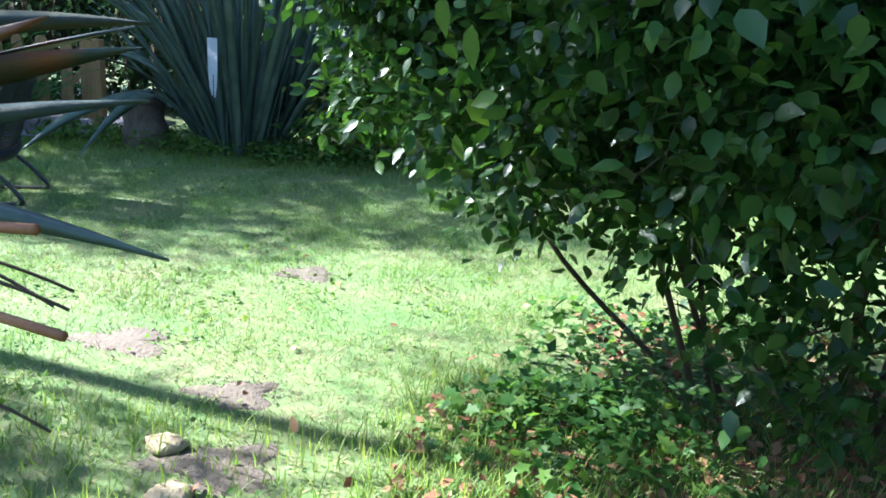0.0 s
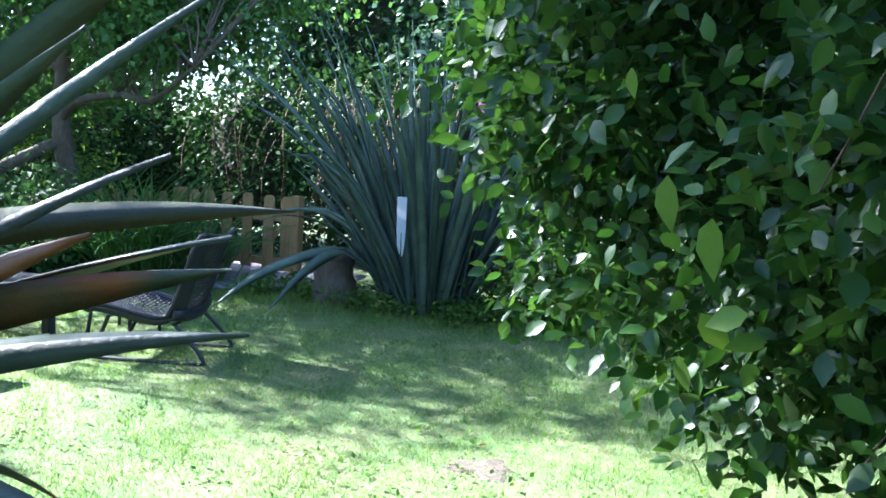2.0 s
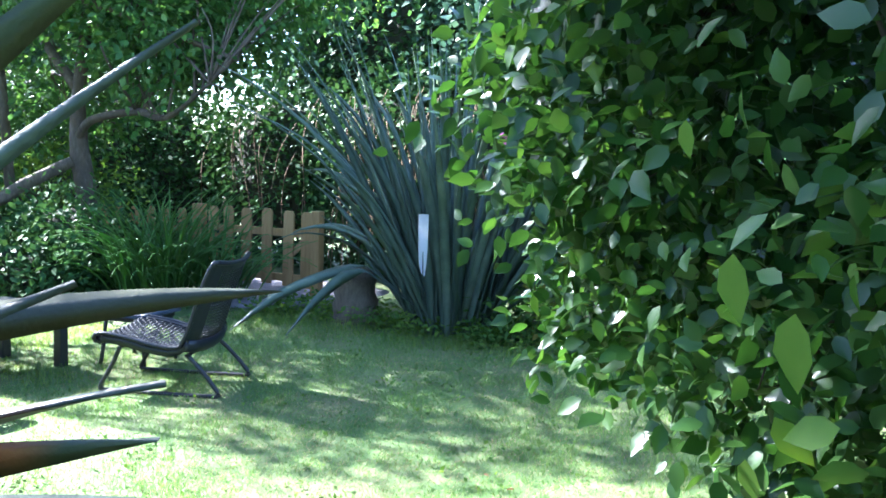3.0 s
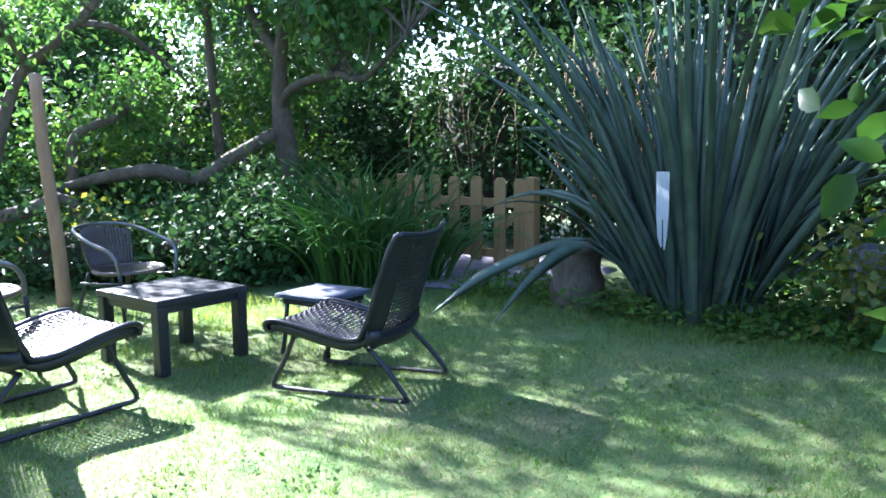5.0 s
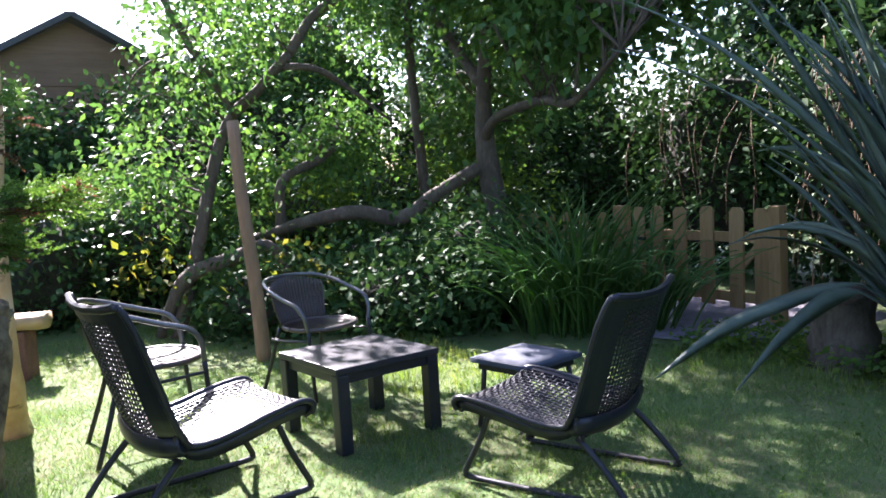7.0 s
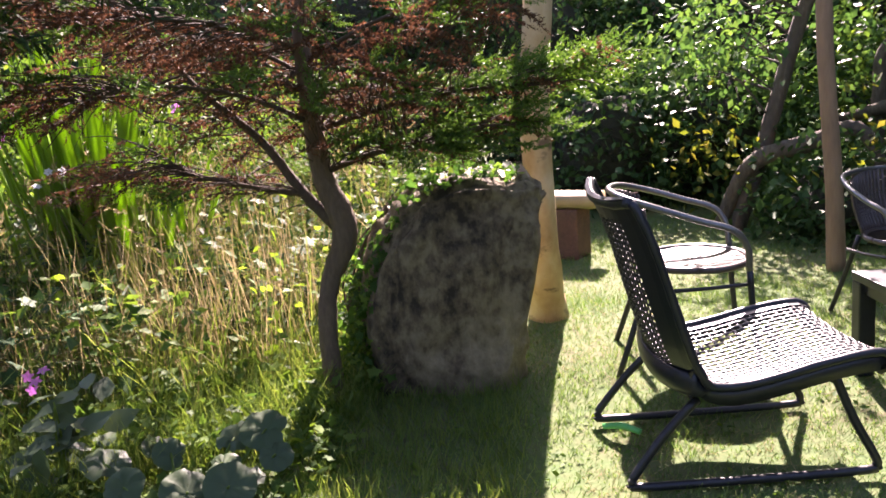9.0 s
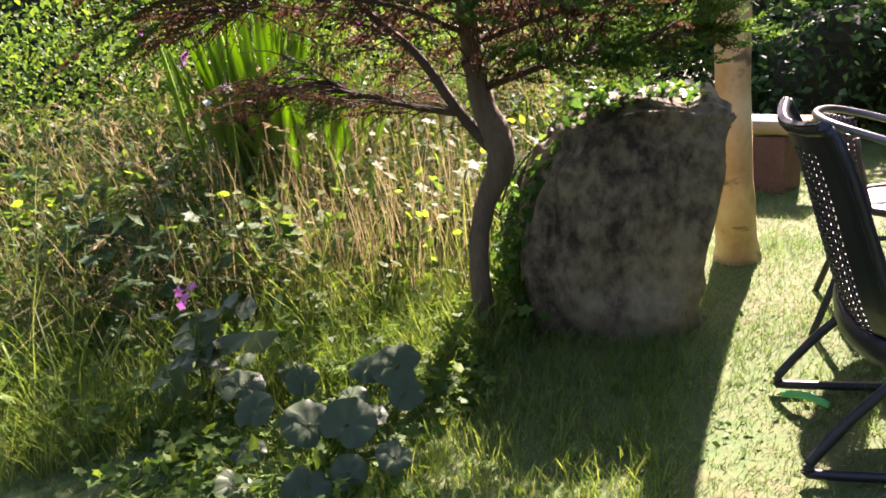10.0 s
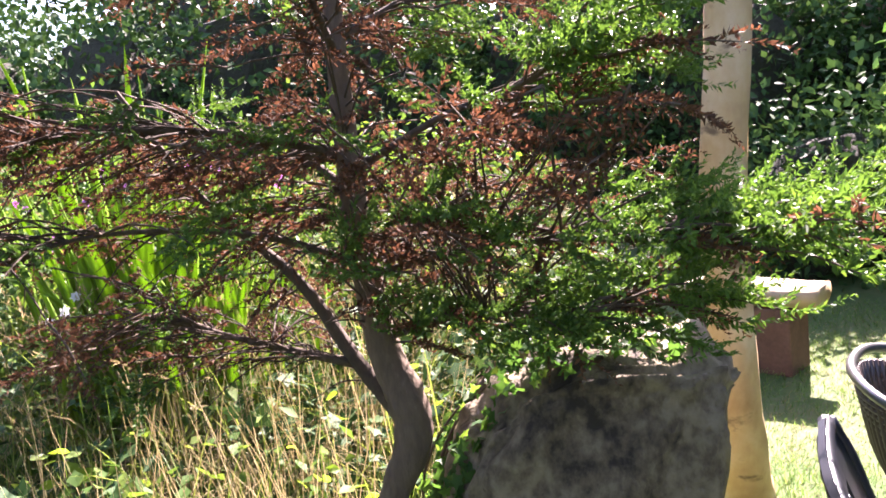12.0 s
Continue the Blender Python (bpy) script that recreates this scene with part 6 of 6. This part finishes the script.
def build_overhang():
    base = np.array((-4.3, 2.6, 0.0))
    root = thing("dark_conifer", tuple(base), "dark evergreen conifer with drooping branches", "tree")
    part_np("trunk", tube([(0, 0, -0.05), (0, 0.05, 1.2), (-0.1, 0.1, 2.6), (-0.1, 0.1, 4.2)], [0.14, 0.11, 0.08, 0.03], 10, 5, 0.06), M_DARKBARK, root, "", True)
    S, E = [], []
    for i in range(140):
        z = rng.uniform(1.62, 2.6) if i < 75 else rng.uniform(1.58, 1.95) if i < 105 else rng.uniform(2.0, 2.6)
        az = radians(rng.uniform(98, 142) if i < 75 else rng.uniform(90, 114) if i < 105 else rng.uniform(118, 150))
        R = rng.uniform(0.9, 1.7) if i < 75 else rng.uniform(1.0, 1.5) if i < 105 else rng.uniform(1.3, 1.95)
        s = np.array([-0.1, 0.1, z + 0.2])
        t = np.array([math.cos(az) * R - 0.1, math.sin(az) * R, z - 0.02])
        mid = (s + t) / 2 + np.array([0, 0, 0.12])
        part_np("branch", tube([s, mid, t], [0.022, 0.014, 0.005], 6, 4), M_DARKBARK, root, "", True)
        c = spline([s, mid, t], 8)
        for k in range(30):
            p = c[rng.integers(4, len(c))]
            S.append(p)
            E.append(p + np.array([rng.normal() * 0.16 + math.cos(az) * 0.1, rng.normal() * 0.16 + math.sin(az) * 0.1, rng.uniform(-0.22, 0.08)]))
    tw, nd = sprays(S, E, 85, 0.042, 0.05)
    part_np("twig_mass", tw, M_DARKBARK, root, kind="stuff")
    part_np("foliage", nd, M_YEW, root)


build_overhang()


# ---- meadow on the bank ----
def in_meadow(n, x0=-10.5, x1=-4.4, y0=0.3, y1=4.6, lo=0.02, hi=9.0):
    xy = patch(x0, x1, y0, y1, n * 3)
    d = -0.75 * (xy[:, 0] + 5.6) - 0.66 * (xy[:, 1] - 3.4)
    d = d + 0.12 * np.sin(4 * xy[:, 0] + 3 * xy[:, 1])
    xy = xy[(d > lo) & (d < hi)]
    return xy[:n]


def build_meadow():
    xy = in_meadow(7500)
    n = len(xy)
    ob = part_np("meadow_grass", blades(on_ground(xy), rng.uniform(0.18, 0.62, n), rng.uniform(0.003, 0.007, n), rng.uniform(0.1, 0.9, n), 4, 0.6), M_TALL)
    tagged(ob, "tall unmown green grass on the bank", "grass", kind="stuff")
    xy = clustered(in_meadow(46, lo=0.4, hi=3.0), 1900, 0.12)
    n = len(xy)
    h = rng.uniform(0.35, 0.95, n)
    ob = part_np("dry_stalks", blades(on_ground(xy), h, rng.uniform(0.003, 0.006, n), rng.uniform(0.1, 1.25, n), 4, 0.8), M_DRY)
    tagged(ob, "dry straw-coloured grass stalks", "grass", kind="stuff")
    # standing straw beside the small tree
    xy = clustered([(-6.6, 3.9), (-6.75, 4.1), (-6.9, 3.7), (-6.5, 3.6), (-7.2, 4.0), (-7.0, 3.3), (-6.2, 3.3), (-7.5, 3.6), (-6.4, 3.85)], 430, 0.18)
    n = len(xy)
    ob = part_np("standing_straw", blades(on_ground(xy), rng.uniform(0.45, 0.95, n), rng.uniform(0.003, 0.0055, n), rng.uniform(0.03, 0.4, n), 4, 0.5), M_DRY)
    tagged(ob, "tall upright pale straw stems", "grass", kind="stuff")
    xy = clustered(in_meadow(70, lo=0.05, hi=2.5), 900, 0.12)
    n = len(xy)
    ob = part_np("sunlit_grass", blades(on_ground(xy), rng.uniform(0.3, 0.8, n), rng.uniform(0.005, 0.010, n), rng.uniform(0.2, 1.0, n), 5, 0.7), M_TALL)
    tagged(ob, "broad yellow-green grass blades in the sun", "grass", kind="stuff")
    low_plants("meadow_broadleaf", "broad yellow-green bramble leaves in the meadow", clustered(in_meadow(40, lo=0.1, hi=2.4), 560, 0.07), 0.055, M_BRIGHT_LEAF, 0.5, LEAF8, up=0.0)
    # straw beaten down in heaps
    c = clustered([(-6.35, 3.25), (-6.9, 3.6), (-6.0, 2.9), (-7.3, 3.9)], 500, 0.15)
    ob = part_np("lodged_straw", blades(on_ground(c, 0.12), rng.uniform(0.25, 0.5, 500), rng.uniform(0.004, 0.007, 500), rng.uniform(0.8, 2.4, 500), 4, 0.9), M_DRY)
    tagged(ob, "beaten-down heaps of pale straw", "grass", kind="stuff")
    # seed heads
    p = on_ground(clustered(in_meadow(80, lo=0.1, hi=3.0), 620, 0.12))
    p[:, 2] += rng.uniform(0.45, 0.85, len(p))
    n = len(p)
    stalk = p.copy()
    stalk[:, 2] = ground_z(p[:, 0], p[:, 1])
    ob = part_np("arching_stems", blades(stalk, p[:, 2] - stalk[:, 2] + 0.1, rng.uniform(0.004, 0.007, n), rng.uniform(0.3, 1.3, n), 6, 0.9), M_DRY)
    tagged(ob, "long arching dry grass stems", "grass", kind="stuff")
    P = np.repeat(p, 9, 0)
    wdir = np.repeat(unit(ball(len(p)) * 0.8 + np.array([0, 0, 0.4])), 9, 0)
    P = P + wdir * np.tile(np.linspace(0, 0.09, 9), len(p))[:, None]
    ob = part_np("seed_heads", scatter(NARROW, P, unit(wdir + 0.5 * ball(len(P))), ball(len(P)), rng.uniform(0.025, 0.045, len(P))), M_DRY)
    tagged(ob, "feathery dry grass seed heads", "seed heads", kind="stuff")
    low_plants("meadow_weeds", "leafy weeds and brambles among the tall grass", clustered(in_meadow(190), 9500, 0.1), 0.072, M_WEED, 0.5)
    # the dark leaf colour also stands for shadow between the grass
    low_plants("meadow_dark_weeds", "dark leafy undergrowth and painted shadow among the tall grass", clustered(in_meadow(170, lo=0.2), 9500, 0.12), 0.075, M_HEDGE, 0.45, LOBED)
    low_plants("edge_weeds", "broad-leaved weeds at the meadow's edge", clustered(in_meadow(60, x0=-6.4, y0=2.2, lo=-0.25, hi=0.5), 2600, 0.1), 0.05, M_WEED, 0.16, LOBED)
    xy = in_meadow(9000, x0=-6.8, y0=2.3, lo=-0.4, hi=0.5)
    n = len(xy)
    ob = part_np("edge_grass", blades(on_ground(xy), rng.uniform(0.06, 0.27, n), rng.uniform(0.003, 0.006, n), rng.uniform(0.2, 0.9, n), 3), M_TALL)
    tagged(ob, "rough grass where the lawn meets the meadow", "grass", kind="stuff")


low_plants("stone_weeds", "low leafy weeds in the grass before the stone", clustered(patch(-6.3, -4.7, 3.6, 4.5, 70), 2200, 0.08), 0.042, M_WEED, 0.09, LOBED)
build_meadow()
build_strap_clump("iris_clump", "bright green upright iris leaves in the sun", (-7.3, 2.88), 60, 1.35, 0.16, M_SWORD, 0.055, (72, 89), (0.0, 0.35))
build_strap_clump("iris_clump", "bright green upright iris leaves in the sun", (-7.5, 3.2), 50, 0.95, 0.18, M_SWORD, 0.05, (66, 88), (0.0, 0.5))
thicket("flowering_mound", "pale sunlit mound of flowering weeds", [((-8.5, 2.3, 0.9), (0.9, 0.8, 0.7), 2600), ((-9.3, 3.5, 0.8), (0.9, 0.7, 0.6), 2000), ((-7.9, 1.2, 0.95), (0.9, 0.8, 0.7), 2400)], M_WEED, 0.045, core=0, kind="", category="plants")


def build_flowers():
    pts = [(-8.1, 2.3, 1.35), (-8.3, 2.5, 1.42), (-8.0, 2.0, 1.38), (-8.5, 2.6, 1.4), (-7.9, 2.2, 1.3), (-8.2, 2.1, 1.45), (-8.6, 2.2, 1.4), (-7.8, 1.9, 1.3), (-8.4, 1.9, 1.4), (-8.7, 2.9, 1.25), (-6.9, 2.95, 1.0), (-6.55, 3.22, 1.02), (-5.65, 3.5, 0.35), (-6.7, 3.0, 0.95), (-7.4, 2.4, 1.15), (-8.15, 2.7, 1.4)]
    for i, (x, y, z) in enumerate(pts):
        g = float(ground_z(x, y))
        white = i in (10, 11, 13)
        root = thing("wild_flower", (x, y, g), "small white wild flower on a thin stem" if white else "small pink wild flower on a thin stem", "flower", "wild flowers in the meadow")
        part_np("stem", tube([(0, 0, -0.02), (0.03, 0.02, (z - g) * 0.5), (0, 0, z - g)], [0.003] * 2, 5, 3), M_TALL, root)
        n = 5 if not white else 6
        az = np.linspace(0, 2 * np.pi, n, endpoint=False)
        clusters = 1 if white else 4
        for c in range(clusters):
            o = rng.normal(size=3) * (0 if c == 0 else 0.03) + np.array([0, 0, z - g])
            tilt = ball(1)[0] * 0.5 + np.array([0.6, 0.3, 0.4])
            tilt = unit(tilt)
            a = unit(np.cross(tilt, np.array([0.2, 0.9, 0.1])))
            b = np.cross(tilt, a)
            way = np.cos(az)[:, None] * a + np.sin(az)[:, None] * b
            part_np("bloom", scatter(LEAF8, np.tile(o, (n, 1)), way, np.tile(tilt, (n, 1)), np.full(n, 0.024)), M_WHITE if white else M_PINK, root)


build_flowers()


def build_heart_leaves():
    root = thing("heart_leaf_plant", (-5.25, 4.15, float(ground_z(-5.25, 4.15))), "clump of large grey-green heart-shaped leaves", "plant")
    ang = np.linspace(0, 2 * np.pi, 25)[:-1]
    rr = 1 - 0.32 * np.exp(-((np.abs(ang - np.pi)) / 0.32) ** 2) + 0.08 * np.cos(ang)
    spots = ((-0.24, -0.12, 0.24), (-0.05, -0.2, 0.2), (0.05, 0.05, 0.25), (0.16, 0.36, 0.22), (-0.12, 0.1, 0.27), (-0.3, 0.08, 0.28), (0.12, -0.12, 0.14), (-0.2, 0.25, 0.24), (0.26, 0.14, 0.13), (0.28, -0.06, 0.12), (0.2, 0.24, 0.16), (-0.34, -0.2, 0.2), (0.02, 0.22, 0.3), (-0.15, -0.3, 0.26), (0.1, 0.2, 0.32), (-0.28, 0.2, 0.34))
    for x, y, z in spots:
        R = rng.uniform(0.05, 0.085)
        tilt = np.array([rng.uniform(0.1, 0.9), rng.uniform(-0.1, 0.8), 1.0])
        tilt /= np.linalg.norm(tilt)
        a = np.cross(tilt, np.array([rng.normal(), rng.normal(), 0.1]))
        a /= np.linalg.norm(a)
        b = np.cross(tilt, a)
        c = np.array([x, y, z * 0.55])
        V = [c - tilt * 0.012]
        for q in (0.5, 1.0):
            for k, (t, r) in enumerate(zip(ang, rr)):
                w = 0.006 * math.sin(7 * t) * q - 0.018 * q * q + (0.003 if k % 2 else -0.003)
                V.append(c + (a * math.cos(t) + b * math.sin(t)) * R * r * q + tilt * (w + 0.012))
        n = len(ang)
        F = [(0, 1 + k, 1 + (k + 1) % n) for k in range(n)]
        for k in range(n):
            j = (k + 1) % n
            F += [(1 + k, 1 + n + k, 1 + n + j), (1 + k, 1 + n + j, 1 + j)]
        part_np("leaf", (np.array(V), np.array(F)), M_HEART, root, "", True)
        part_np("stalk", tube([(x * 0.3, y * 0.3, -0.01), (x * 0.7, y * 0.7, z * 0.35), (x, y, z * 0.55)], [0.006, 0.005, 0.004], 5, 3), M_TALL, root)
    dock = thing("dock_plant", (-5.5, 3.64, float(ground_z(-5.5, 3.64))), "upright dark green broad-leaved plant", "plant")
    n = 42
    p = np.column_stack([rng.normal(size=(n, 2)) * 0.07, rng.uniform(0.03, 0.34, n)])
    part_np("leaves", scatter(LEAF8, p, ball(n) * np.array([1, 1, 0.4]) + np.array([0, 0, 0.15]), ball(n) * 0.4 + np.array([0.5, 0, 0.7]), rng.uniform(0.08, 0.13, n)), M_HEART, dock)
    for k in range(4):
        part_np("stem", tube([(0, 0, -0.02), (0.03 * k - 0.05, 0.02, 0.2), (0.05 * k - 0.08, 0.03 * k - 0.04, 0.33)], [0.005, 0.004, 0.003], 5, 3), M_TALL, dock)


build_heart_leaves()
